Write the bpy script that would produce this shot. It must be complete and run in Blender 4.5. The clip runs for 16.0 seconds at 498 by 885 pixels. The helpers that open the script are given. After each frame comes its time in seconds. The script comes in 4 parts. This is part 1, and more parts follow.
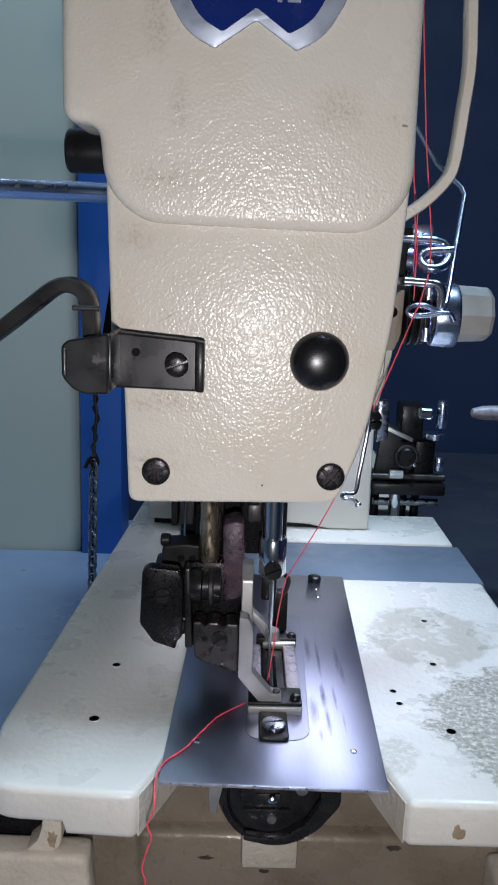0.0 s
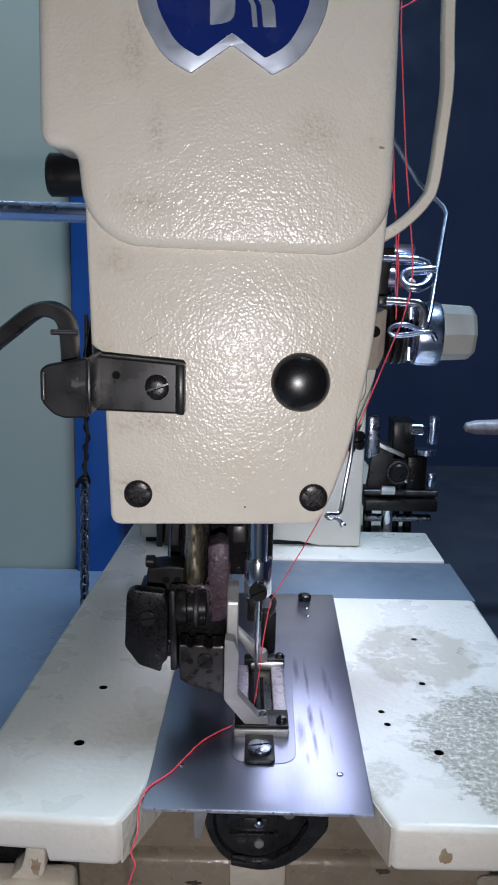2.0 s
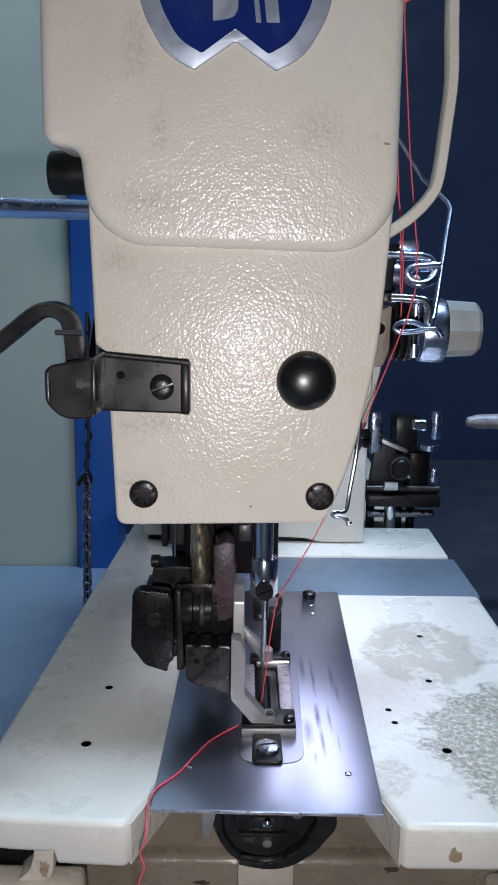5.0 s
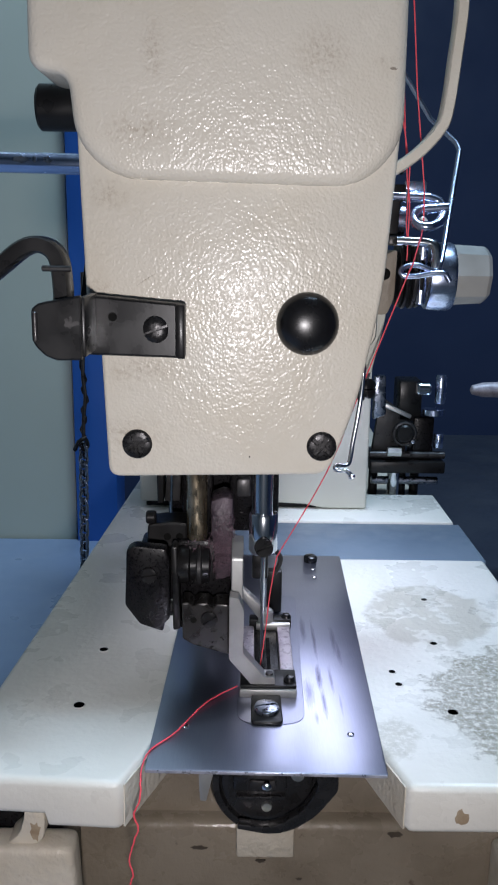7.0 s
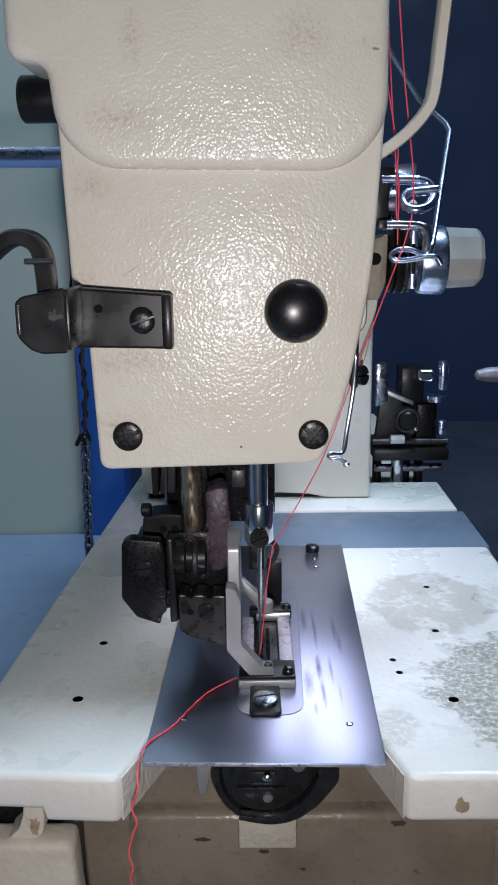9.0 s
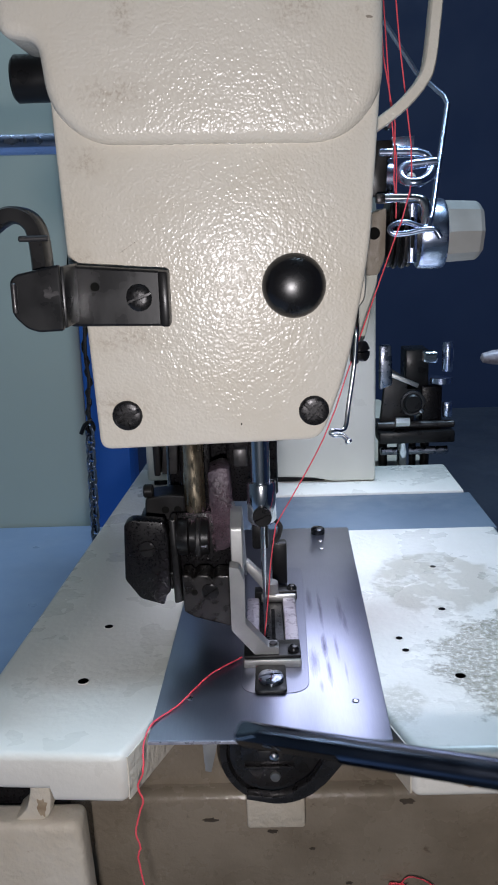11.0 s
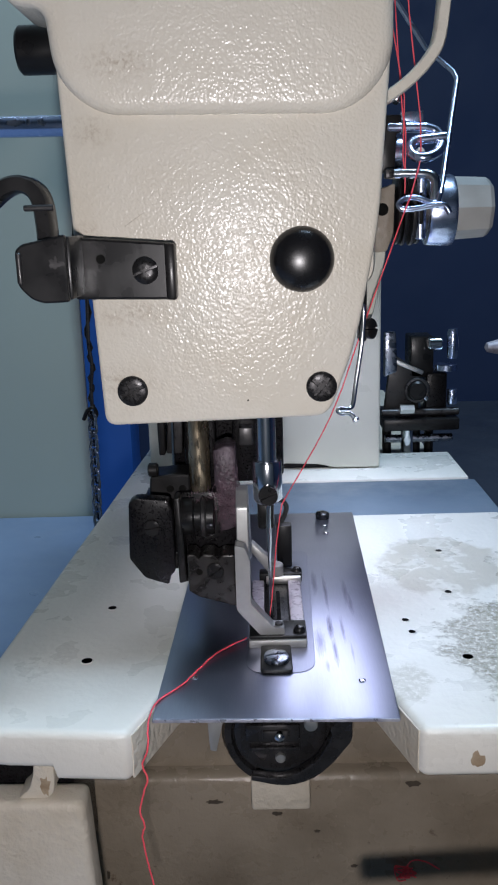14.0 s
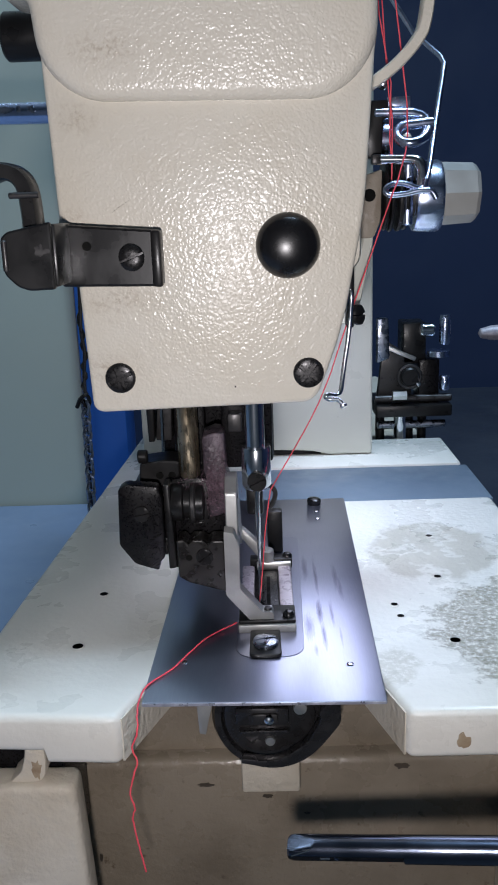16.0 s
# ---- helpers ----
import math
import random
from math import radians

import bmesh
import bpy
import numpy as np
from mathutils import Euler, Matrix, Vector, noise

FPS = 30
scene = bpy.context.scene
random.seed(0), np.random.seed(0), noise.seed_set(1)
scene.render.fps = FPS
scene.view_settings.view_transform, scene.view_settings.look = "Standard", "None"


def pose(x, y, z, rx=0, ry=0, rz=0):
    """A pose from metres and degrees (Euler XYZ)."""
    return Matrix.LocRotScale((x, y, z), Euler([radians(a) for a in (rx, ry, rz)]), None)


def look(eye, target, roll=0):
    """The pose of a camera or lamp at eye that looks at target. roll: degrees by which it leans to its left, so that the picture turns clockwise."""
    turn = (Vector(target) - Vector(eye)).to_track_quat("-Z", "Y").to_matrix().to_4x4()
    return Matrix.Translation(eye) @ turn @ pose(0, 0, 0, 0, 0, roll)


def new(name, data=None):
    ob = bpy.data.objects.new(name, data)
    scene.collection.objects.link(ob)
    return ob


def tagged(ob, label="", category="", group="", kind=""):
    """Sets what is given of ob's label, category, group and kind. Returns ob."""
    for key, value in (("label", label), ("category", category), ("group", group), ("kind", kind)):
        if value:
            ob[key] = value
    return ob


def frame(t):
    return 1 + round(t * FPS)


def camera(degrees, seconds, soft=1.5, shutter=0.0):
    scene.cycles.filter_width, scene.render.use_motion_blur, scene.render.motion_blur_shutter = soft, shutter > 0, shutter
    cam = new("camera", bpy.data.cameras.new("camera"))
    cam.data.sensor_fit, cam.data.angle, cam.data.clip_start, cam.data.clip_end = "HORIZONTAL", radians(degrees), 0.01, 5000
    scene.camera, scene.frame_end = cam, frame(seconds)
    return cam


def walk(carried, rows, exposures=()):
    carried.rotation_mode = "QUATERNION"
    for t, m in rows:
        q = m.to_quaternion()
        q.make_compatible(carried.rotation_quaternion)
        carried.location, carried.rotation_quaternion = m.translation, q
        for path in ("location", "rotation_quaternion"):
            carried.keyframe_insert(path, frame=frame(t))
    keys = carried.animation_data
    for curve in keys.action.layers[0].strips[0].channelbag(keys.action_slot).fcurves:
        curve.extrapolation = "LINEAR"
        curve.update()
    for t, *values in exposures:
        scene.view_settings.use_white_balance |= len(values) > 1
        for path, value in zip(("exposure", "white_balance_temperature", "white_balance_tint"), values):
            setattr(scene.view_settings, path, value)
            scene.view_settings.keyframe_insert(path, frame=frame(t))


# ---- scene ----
cam = camera(32.59, 16.0, soft=1.8, shutter=0.5)
PATH = [
    (0, (0.00720, 0.00747, 0.15053), (0.02090, 1.96023, -0.28139), 1.796),
    (0.5, (0.00661, 0.00776, 0.15631), (0.02260, 1.96295, -0.26438), 1.871),
    (1, (0.00945, 0.00757, 0.15832), (0.02358, 1.96559, -0.24905), 1.708),
    (1.5, (0.00903, 0.00938, 0.15537), (0.02128, 1.96831, -0.24768), 1.567),
    (2, (0.01276, 0.00848, 0.15298), (0.02420, 1.96777, -0.24831), 1.222),
    (2.5, (0.01458, 0.00770, 0.15428), (0.02722, 1.96638, -0.25001), 0.933),
    (3, (0.01169, 0.01045, 0.15357), (0.02349, 1.96805, -0.25589), 0.847),
    (5.5, (0.00998, 0.01020, 0.15413), (0.02563, 1.96606, -0.26342), 0.817),
    (6, (0.00793, 0.01222, 0.15192), (0.02446, 1.96636, -0.27361), 0.883),
    (6.5, (0.01111, 0.01454, 0.14743), (0.02585, 1.96679, -0.28674), 0.894),
    (7, (0.01183, 0.01938, 0.14199), (0.02272, 1.96661, -0.31426), 0.778),
    (7.5, (0.01354, 0.01953, 0.13943), (0.02030, 1.96260, -0.33430), 0.592),
    (8, (0.01402, 0.01711, 0.14917), (0.02006, 1.95945, -0.32758), 0.378),
    (8.5, (0.01656, 0.01994, 0.14420), (0.01165, 1.96240, -0.33206), -0.083),
    (9, (0.01786, 0.02132, 0.14104), (-0.00013, 1.96384, -0.33465), -0.739),
    (9.2, (0.01598, 0.02309, 0.14030), (-0.00674, 1.96371, -0.34289), -0.902),
    (11.3, (0.02042, 0.02081, 0.13589), (-0.01908, 1.95948, -0.35400), -1.962),
    (11.5, (0.01964, 0.01942, 0.13722), (-0.02043, 1.95796, -0.35316), -1.927),
    (12, (0.01826, 0.02077, 0.13578), (-0.02104, 1.95881, -0.35661), -1.958),
    (12.5, (0.01824, 0.01943, 0.13698), (-0.02151, 1.95718, -0.35653), -1.908),
    (13, (0.01766, 0.01930, 0.13695), (-0.02040, 1.95720, -0.35610), -1.855),
    (13.5, (0.01676, 0.02026, 0.13611), (-0.02283, 1.95821, -0.35661), -1.711),
    (14, (0.01825, 0.02286, 0.12977), (-0.02250, 1.95974, -0.36704), -1.721),
    (14.5, (0.02068, 0.02172, 0.12771), (-0.01949, 1.95714, -0.37484), -1.782),
    (15, (0.02224, 0.02095, 0.12706), (-0.01821, 1.95454, -0.38242), -1.931),
    (15.5, (0.02118, 0.02077, 0.12771), (-0.01767, 1.95254, -0.38880), -1.962),
    (16, (0.02134, 0.02156, 0.12955), (-0.01657, 1.95113, -0.39516), -1.988),
]
walk(cam, [(t, look(eye, target, roll)) for t, eye, target, roll in PATH])

# ---- light ----
world = bpy.data.worlds.new("world")
scene.world = world
world.use_nodes = True
wbg = world.node_tree.nodes["Background"]
wbg.inputs[0].default_value = (0.45, 0.6, 1.0, 1)
wbg.inputs[1].default_value = 0.185


def area_lamp(name, eye, target, size, watts, colour, size_y=None):
    lamp = bpy.data.lights.new(name, "AREA")
    lamp.energy, lamp.color, lamp.size = watts, colour, size
    if size_y:
        lamp.shape, lamp.size_y = "RECTANGLE", size_y
    else:
        lamp.shape = "DISK"
    ob = new(name, lamp)
    ob.matrix_world = look(eye, target)
    return ob


# torch beside the lens, workshop tube on the ceiling, unseen work light under the arm
area_lamp("phone_torch", (0.014, -0.002, 0.098), (0.014, 0.262, 0.11), 0.016, 0.505, (1.0, 0.957, 0.985))
area_lamp("unseen_tube", (0.31, 0.29, 1.55), (0.31, 0.291, 0.0), 0.50, 20.0, (0.54, 0.76, 1.0), 0.24)
# second tube, added to brighten the partition panel and the table
area_lamp("unseen_tube", (-0.60, 0.60, 1.15), (-0.50, 0.80, 0.0), 0.08, 2.15, (0.70, 0.86, 1.0), 0.7)
# lamp inferred from the plate's glow, sized until its reflection matched
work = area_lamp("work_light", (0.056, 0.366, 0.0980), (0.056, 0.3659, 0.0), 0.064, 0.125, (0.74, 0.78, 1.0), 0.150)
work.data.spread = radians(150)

# ---- materials ----


def nodes_of(m):
    m.use_nodes = True
    return m.node_tree.nodes, m.node_tree.links, m.node_tree.nodes["Principled BSDF"]


def coords(nodes, links, scale=(1, 1, 1)):
    tc = nodes.new("ShaderNodeTexCoord")
    mp = nodes.new("ShaderNodeMapping")
    mp.inputs["Scale"].default_value = scale
    links.new(tc.outputs["Object"], mp.inputs["Vector"])
    return mp.outputs["Vector"]


def noise_of(nodes, links, vec, scale, detail=3.0, rough=0.55):
    n = nodes.new("ShaderNodeTexNoise")
    n.inputs["Scale"].default_value, n.inputs["Detail"].default_value = scale, detail
    n.inputs["Roughness"].default_value = rough
    links.new(vec, n.inputs["Vector"])
    return n.outputs["Fac"]


def ramp_of(nodes, links, fac, stops):
    r = nodes.new("ShaderNodeValToRGB")
    e = r.color_ramp.elements
    while len(e) < len(stops):
        e.new(0.5)
    for k, (p, c) in zip(e, stops):
        k.position, k.color = p, (c, c, c, 1) if not isinstance(c, tuple) else (*c, 1)
    links.new(fac, r.inputs[0])
    return r.outputs[0]


def mix_of(nodes, links, fac, a, b):
    m = nodes.new("ShaderNodeMix")
    m.data_type = "RGBA"
    if isinstance(fac, float):
        m.inputs[0].default_value = fac
    else:
        links.new(fac, m.inputs[0])
    for k, v in ((6, a), (7, b)):
        if isinstance(v, tuple):
            m.inputs[k].default_value = (*v, 1)
        else:
            links.new(v, m.inputs[k])
    return m.outputs[2]


def bump_of(nodes, links, bsdf, height, strength, distance):
    b = nodes.new("ShaderNodeBump")
    b.inputs["Strength"].default_value, b.inputs["Distance"].default_value = strength, distance
    links.new(height, b.inputs["Height"])
    links.new(b.outputs[0], bsdf.inputs["Normal"])


def surface(name, colour, rough=0.5, metal=0.0, second=None, spots=None, grain=300, stain=25, bump=0.3, depth=0.0003,
            stretch=(1, 1, 1), rough_var=0.15, coat=0.0, spec=0.5):
    """Colour with stains at one scale and grain at another, uneven gloss and a fine relief."""
    m = bpy.data.materials.new(name)
    nodes, links, bsdf = nodes_of(m)
    vec = coords(nodes, links, stretch)
    big, fine = noise_of(nodes, links, vec, stain, 4), noise_of(nodes, links, vec, grain, 3)
    second = second or tuple(c * 0.75 for c in colour)
    col = mix_of(nodes, links, ramp_of(nodes, links, big, [(0.4, 0.0), (0.7, 1.0)]), colour, second)
    if spots:
        col = mix_of(nodes, links, ramp_of(nodes, links, noise_of(nodes, links, vec, stain * 5, 5, 0.7), [(0.64, 0.0), (0.72, 0.8)]), col, spots)
    links.new(col, bsdf.inputs["Base Color"])
    lo, hi = max(0.03, rough - rough_var), min(1.0, rough + rough_var)
    links.new(ramp_of(nodes, links, noise_of(nodes, links, vec, stain * 3, 4), [(0.35, lo), (0.65, hi)]), bsdf.inputs["Roughness"])
    bsdf.inputs["Metallic"].default_value = metal
    bsdf.inputs["Coat Weight"].default_value = coat
    bsdf.inputs["Specular IOR Level"].default_value = spec
    bump_of(nodes, links, bsdf, fine, bump, depth)
    return m


def pebbled_paint():
    """Cream enamel with an orange-peel relief, oily grime in patches."""
    m = bpy.data.materials.new("cream_enamel")
    nodes, links, bsdf = nodes_of(m)
    vec = coords(nodes, links)
    big = noise_of(nodes, links, vec, 22, 3)
    col = mix_of(nodes, links, ramp_of(nodes, links, big, [(0.42, 0.0), (0.72, 0.7)]), (0.72, 0.675, 0.585), (0.64, 0.575, 0.46))
    grime = noise_of(nodes, links, vec, 700, 5, 0.75)
    patch = noise_of(nodes, links, vec, 48, 3)
    total = ramp_of(nodes, links, patch, [(0.62, 0.0), (0.78, 0.3)])
    for centre, scale in (((-0.026, 0.262, 0.1545), (150, 1, 190)), ((-0.016, 0.258, 0.1705), (80, 1, 170)), ((-0.013, 0.258, 0.190), (260, 1, 110)),
                          ((-0.0195, 0.258, 0.2105), (200, 1, 75)), ((-0.018, 0.262, 0.1065), (65, 1, 230)), ((-0.023, 0.262, 0.0875), (120, 1, 160)),
                          ((0.031, 0.258, 0.190), (110, 1, 120)), ((0.046, 0.258, 0.188), (420, 1, 700)), ((-0.029, 0.262, 0.128), (170, 1, 230))):
        sub = nodes.new("ShaderNodeVectorMath")
        sub.operation = "SUBTRACT"
        sub.inputs[1].default_value = centre
        links.new(vec, sub.inputs[0])
        sc = nodes.new("ShaderNodeVectorMath")
        sc.operation = "MULTIPLY"
        sc.inputs[1].default_value = scale
        links.new(sub.outputs[0], sc.inputs[0])
        ln = nodes.new("ShaderNodeVectorMath")
        ln.operation = "LENGTH"
        links.new(sc.outputs[0], ln.inputs[0])
        mx = nodes.new("ShaderNodeMath")
        mx.operation = "MAXIMUM"
        links.new(total, mx.inputs[0])
        links.new(ramp_of(nodes, links, ln.outputs["Value"], [(0.1, 0.55), (1.0, 0.0)]), mx.inputs[1])
        total = mx.outputs[0]
    both = nodes.new("ShaderNodeMath")
    both.operation = "MULTIPLY"
    links.new(ramp_of(nodes, links, grime, [(0.47, 0.12), (0.62, 1.0)]), both.inputs[0])
    links.new(total, both.inputs[1])
    col = mix_of(nodes, links, both.outputs[0], col, (0.36, 0.28, 0.20))
    links.new(col, bsdf.inputs["Base Color"])
    links.new(ramp_of(nodes, links, noise_of(nodes, links, vec, 60, 3), [(0.35, 0.2), (0.7, 0.3)]), bsdf.inputs["Roughness"])
    bsdf.inputs["Specular IOR Level"].default_value = 0.36
    v = nodes.new("ShaderNodeTexVoronoi")
    v.feature, v.inputs["Scale"].default_value = "SMOOTH_F1", 1150
    v.inputs["Smoothness"].default_value = 0.6
    warp = nodes.new("ShaderNodeMixRGB")
    warp.inputs[0].default_value = 0.0016
    nz = nodes.new("ShaderNodeTexNoise")
    nz.inputs["Scale"].default_value = 420
    links.new(vec, nz.inputs["Vector"]), links.new(vec, warp.inputs[1]), links.new(nz.outputs["Color"], warp.inputs[2])
    links.new(warp.outputs[0], v.inputs["Vector"])
    mixh = nodes.new("ShaderNodeMath")
    mixh.operation = "MULTIPLY_ADD"
    links.new(noise_of(nodes, links, vec, 330, 2), mixh.inputs[0])
    mixh.inputs[1].default_value = -1.1
    links.new(v.outputs["Distance"], mixh.inputs[2])
    turn = nodes.new("ShaderNodeMath")
    turn.operation = "MULTIPLY"
    turn.inputs[1].default_value = -1.0
    links.new(mixh.outputs[0], turn.inputs[0])
    bump_of(nodes, links, bsdf, turn.outputs[0], 0.35, 0.0004)
    return m


def bed_paint():
    """White enamel of the bed, rubbed through to grey-brown metal in a patch, with fine wear."""
    m = bpy.data.materials.new("worn_white_enamel")
    nodes, links, bsdf = nodes_of(m)
    vec = coords(nodes, links)
    col = mix_of(nodes, links, ramp_of(nodes, links, noise_of(nodes, links, vec, 18, 4), [(0.4, 0.0), (0.7, 1.0)]), (0.72, 0.70, 0.64), (0.65, 0.63, 0.57))
    # two rubbed patches: an oval each, the edge broken up by noise
    def patch_of(centre, scale, wobble, nscale, stops):
        sub = nodes.new("ShaderNodeVectorMath")
        sub.operation = "SUBTRACT"
        sub.inputs[1].default_value = centre
        links.new(vec, sub.inputs[0])
        sc = nodes.new("ShaderNodeVectorMath")
        sc.operation = "MULTIPLY"
        sc.inputs[1].default_value = scale
        links.new(sub.outputs[0], sc.inputs[0])
        ln = nodes.new("ShaderNodeVectorMath")
        ln.operation = "LENGTH"
        links.new(sc.outputs[0], ln.inputs[0])
        add = nodes.new("ShaderNodeMath")
        add.operation = "MULTIPLY_ADD"
        links.new(noise_of(nodes, links, vec, nscale, 6, 0.65), add.inputs[0])
        add.inputs[1].default_value = wobble
        links.new(ln.outputs["Value"], add.inputs[2])
        return ramp_of(nodes, links, add.outputs[0], stops)

    smooth_patch = patch_of((0.0850, 0.331, 0.0), (25, 20, 1), 0.6, 60, [(0.84, 0.75), (0.92, 0.0)])
    swirl = ramp_of(nodes, links, noise_of(nodes, links, vec, 95, 4, 0.5), [(0.53, 0.0), (0.57, 0.75), (0.61, 0.75), (0.65, 0.0)])
    col = mix_of(nodes, links, smooth_patch, col, mix_of(nodes, links, swirl, (0.42, 0.39, 0.32), (0.66, 0.64, 0.58)))
    flaked = patch_of((0.1060, 0.264, 0.0), (18, 16, 1), 0.7, 75, [(0.93, 1.0), (0.98, 0.0)])
    flakes = ramp_of(nodes, links, noise_of(nodes, links, vec, 520, 8, 0.72), [(0.44, 0.0), (0.47, 0.8), (0.52, 0.6), (0.56, 1.0)])
    col = mix_of(nodes, links, flaked, col, mix_of(nodes, links, flakes, (0.68, 0.66, 0.60), (0.30, 0.28, 0.225)))
    rub = patch_of((0.0575, 0.245, 0.0), (60, 45, 1), 1.0, 90, [(0.82, 0.55), (0.98, 0.0)])
    col = mix_of(nodes, links, rub, col, mix_of(nodes, links, flakes, (0.66, 0.64, 0.58), (0.36, 0.34, 0.26)))
    chips = ramp_of(nodes, links, noise_of(nodes, links, vec, 380, 6, 0.75), [(0.70, 0.0), (0.74, 0.7)])
    col = mix_of(nodes, links, chips, col, (0.36, 0.31, 0.24))
    links.new(col, bsdf.inputs["Base Color"])
    links.new(ramp_of(nodes, links, noise_of(nodes, links, vec, 40, 4), [(0.35, 0.22), (0.7, 0.45)]), bsdf.inputs["Roughness"])
    bump_of(nodes, links, bsdf, noise_of(nodes, links, vec, 420, 3), 0.45, 0.0005)
    return m


def plate_steel():
    """Blued steel, ground fine, with dark rub marks that run along the feed beside the foot."""
    m = bpy.data.materials.new("ground_blued_steel")
    nodes, links, bsdf = nodes_of(m)
    vec = coords(nodes, links)
    fine = noise_of(nodes, links, coords(nodes, links, (6, 0.5, 1)), 420, 4)
    col = mix_of(nodes, links, ramp_of(nodes, links, noise_of(nodes, links, vec, 30, 3), [(0.4, 0.0), (0.7, 1.0)]), (0.36, 0.375, 0.47), (0.325, 0.34, 0.43))
    col = mix_of(nodes, links, ramp_of(nodes, links, fine, [(0.35, 0.0), (0.75, 0.25)]), col, (0.44, 0.455, 0.54))
    total = None
    for x, y, half_w, half_l, deep in ((0.0345, 0.314, 0.0013, 0.013, 0.6), (0.0380, 0.306, 0.0008, 0.019, 0.7), (0.0450, 0.305, 0.0012, 0.014, 0.55), (0.0460, 0.296, 0.0010, 0.012, 0.5),
                                       (0.0415, 0.277, 0.0007, 0.012, 0.6), (0.0376, 0.278, 0.0012, 0.010, 1.0), (0.0380, 0.262, 0.0009, 0.011, 0.75), (0.0336, 0.268, 0.0020, 0.011, 0.65),
                                       (0.0350, 0.253, 0.0008, 0.004, 0.5), (0.0432, 0.262, 0.0005, 0.008, 0.4)):
        sub = nodes.new("ShaderNodeVectorMath")
        sub.operation = "SUBTRACT"
        sub.inputs[1].default_value = (x, y, 0.0013)
        links.new(vec, sub.inputs[0])
        sc = nodes.new("ShaderNodeVectorMath")
        sc.operation = "MULTIPLY"
        sc.inputs[1].default_value = (1 / half_w, 1 / half_l, 0)
        links.new(sub.outputs[0], sc.inputs[0])
        ln = nodes.new("ShaderNodeVectorMath")
        ln.operation = "LENGTH"
        links.new(sc.outputs[0], ln.inputs[0])
        wob = nodes.new("ShaderNodeMath")
        wob.operation = "MULTIPLY_ADD"
        links.new(fine, wob.inputs[0])
        wob.inputs[1].default_value = 0.9
        half = nodes.new("ShaderNodeMath")
        half.operation = "MULTIPLY"
        half.inputs[1].default_value = 0.5
        links.new(ln.outputs["Value"], wob.inputs[2])
        links.new(wob.outputs[0], half.inputs[0])
        mark = ramp_of(nodes, links, half.outputs[0], [(0.32, deep), (0.72, 0.0)])
        if total is None:
            total = mark
            continue
        mx = nodes.new("ShaderNodeMath")
        mx.operation = "MAXIMUM"
        links.new(total, mx.inputs[0]), links.new(mark, mx.inputs[1])
        total = mx.outputs[0]
    links.new(mix_of(nodes, links, total, col, (0.10, 0.10, 0.15)), bsdf.inputs["Base Color"])
    links.new(ramp_of(nodes, links, noise_of(nodes, links, vec, 70, 3), [(0.35, 0.29), (0.65, 0.31)]), bsdf.inputs["Roughness"])
    bsdf.inputs["Metallic"].default_value = 1.0
    bump_of(nodes, links, bsdf, fine, 0.03, 0.00004)
    return m


CREAM = pebbled_paint()
BED = bed_paint()
# browner and darker than the rough casting below
UNDER = surface("brown_flecked_casting", (0.27, 0.225, 0.17), 0.3, 0, (0.18, 0.145, 0.105), (0.08, 0.05, 0.03), 500, 30, 0.6, 0.0006)
ROUGHCAST = surface("rough_cream_casting", (0.66, 0.61, 0.52), 0.45, 0, (0.5, 0.43, 0.33), (0.3, 0.2, 0.12), 420, 25, 0.8, 0.0009)
STEELDARK = surface("worn_dark_steel", (0.055, 0.053, 0.053), 0.42, 0.6, (0.035, 0.033, 0.034), (0.12, 0.11, 0.09), 900, 120, 0.2, 0.0001)
CHROME = surface("chrome", (0.78, 0.80, 0.84), 0.15, 1.0, (0.72, 0.74, 0.78), None, 300, 30, 0.02, 0.00005, rough_var=0.03)
SATIN = surface("satin_steel", (0.74, 0.73, 0.70), 0.38, 1.0, (0.66, 0.65, 0.62), None, 900, 60, 0.1, 0.0001, rough_var=0.06)
BLACK = surface("black_oxide", (0.009, 0.009, 0.0095), 0.33, 0.0, (0.013, 0.012, 0.012), None, 800, 40, 0.12, 0.0001, spec=0.28, rough_var=0.08)
# crackle paint; also colours the added blocks that stand in for shade
CASTBLACK = surface("black_crackle_and_shade", (0.0045, 0.0042, 0.0048), 0.34, 0.0, (0.007, 0.006, 0.007), (0.06, 0.05, 0.055), 1800, 600, 0.2, 0.0001, spec=0.2)
PLUG = surface("black_plastic", (0.008, 0.008, 0.009), 0.24, 0, (0.012, 0.011, 0.011), None, 600, 40, 0.05, 0.0001, rough_var=0.05)
BRASS = surface("oil_stained_rod", (0.50, 0.42, 0.30), 0.3, 0.9, (0.05, 0.035, 0.02), (0.03, 0.02, 0.012), 500, 190, 0.5, 0.0003, (1, 1, 0.3))
LINT = surface("lint_covered_steel", (0.085, 0.062, 0.078), 0.40, 0.2, (0.030, 0.020, 0.026), (0.30, 0.24, 0.28), 700, 120, 0.8, 0.0006)
# blue-grey, darker than the bed on either side of the strip
DARKSTRIP = surface("blue_grey_strip", (0.125, 0.165, 0.215), 0.45, 0.0, (0.105, 0.14, 0.185), None, 400, 12, 0.2, 0.0002)
BADGEBLUE = surface("blue_enamel", (0.008, 0.024, 0.17), 0.2, 0, (0.007, 0.019, 0.135), None, 300, 40, 0.03, 0.0001, coat=0.5)
BADGERIM = surface("silver_print", (0.42, 0.47, 0.55), 0.45, 0.5, (0.37, 0.41, 0.49), None, 500, 40, 0.1, 0.0001)
THREAD = surface("red_thread", (0.90, 0.10, 0.13), 0.6, 0, (0.80, 0.07, 0.10), None, 4000, 300, 0.5, 0.0001)
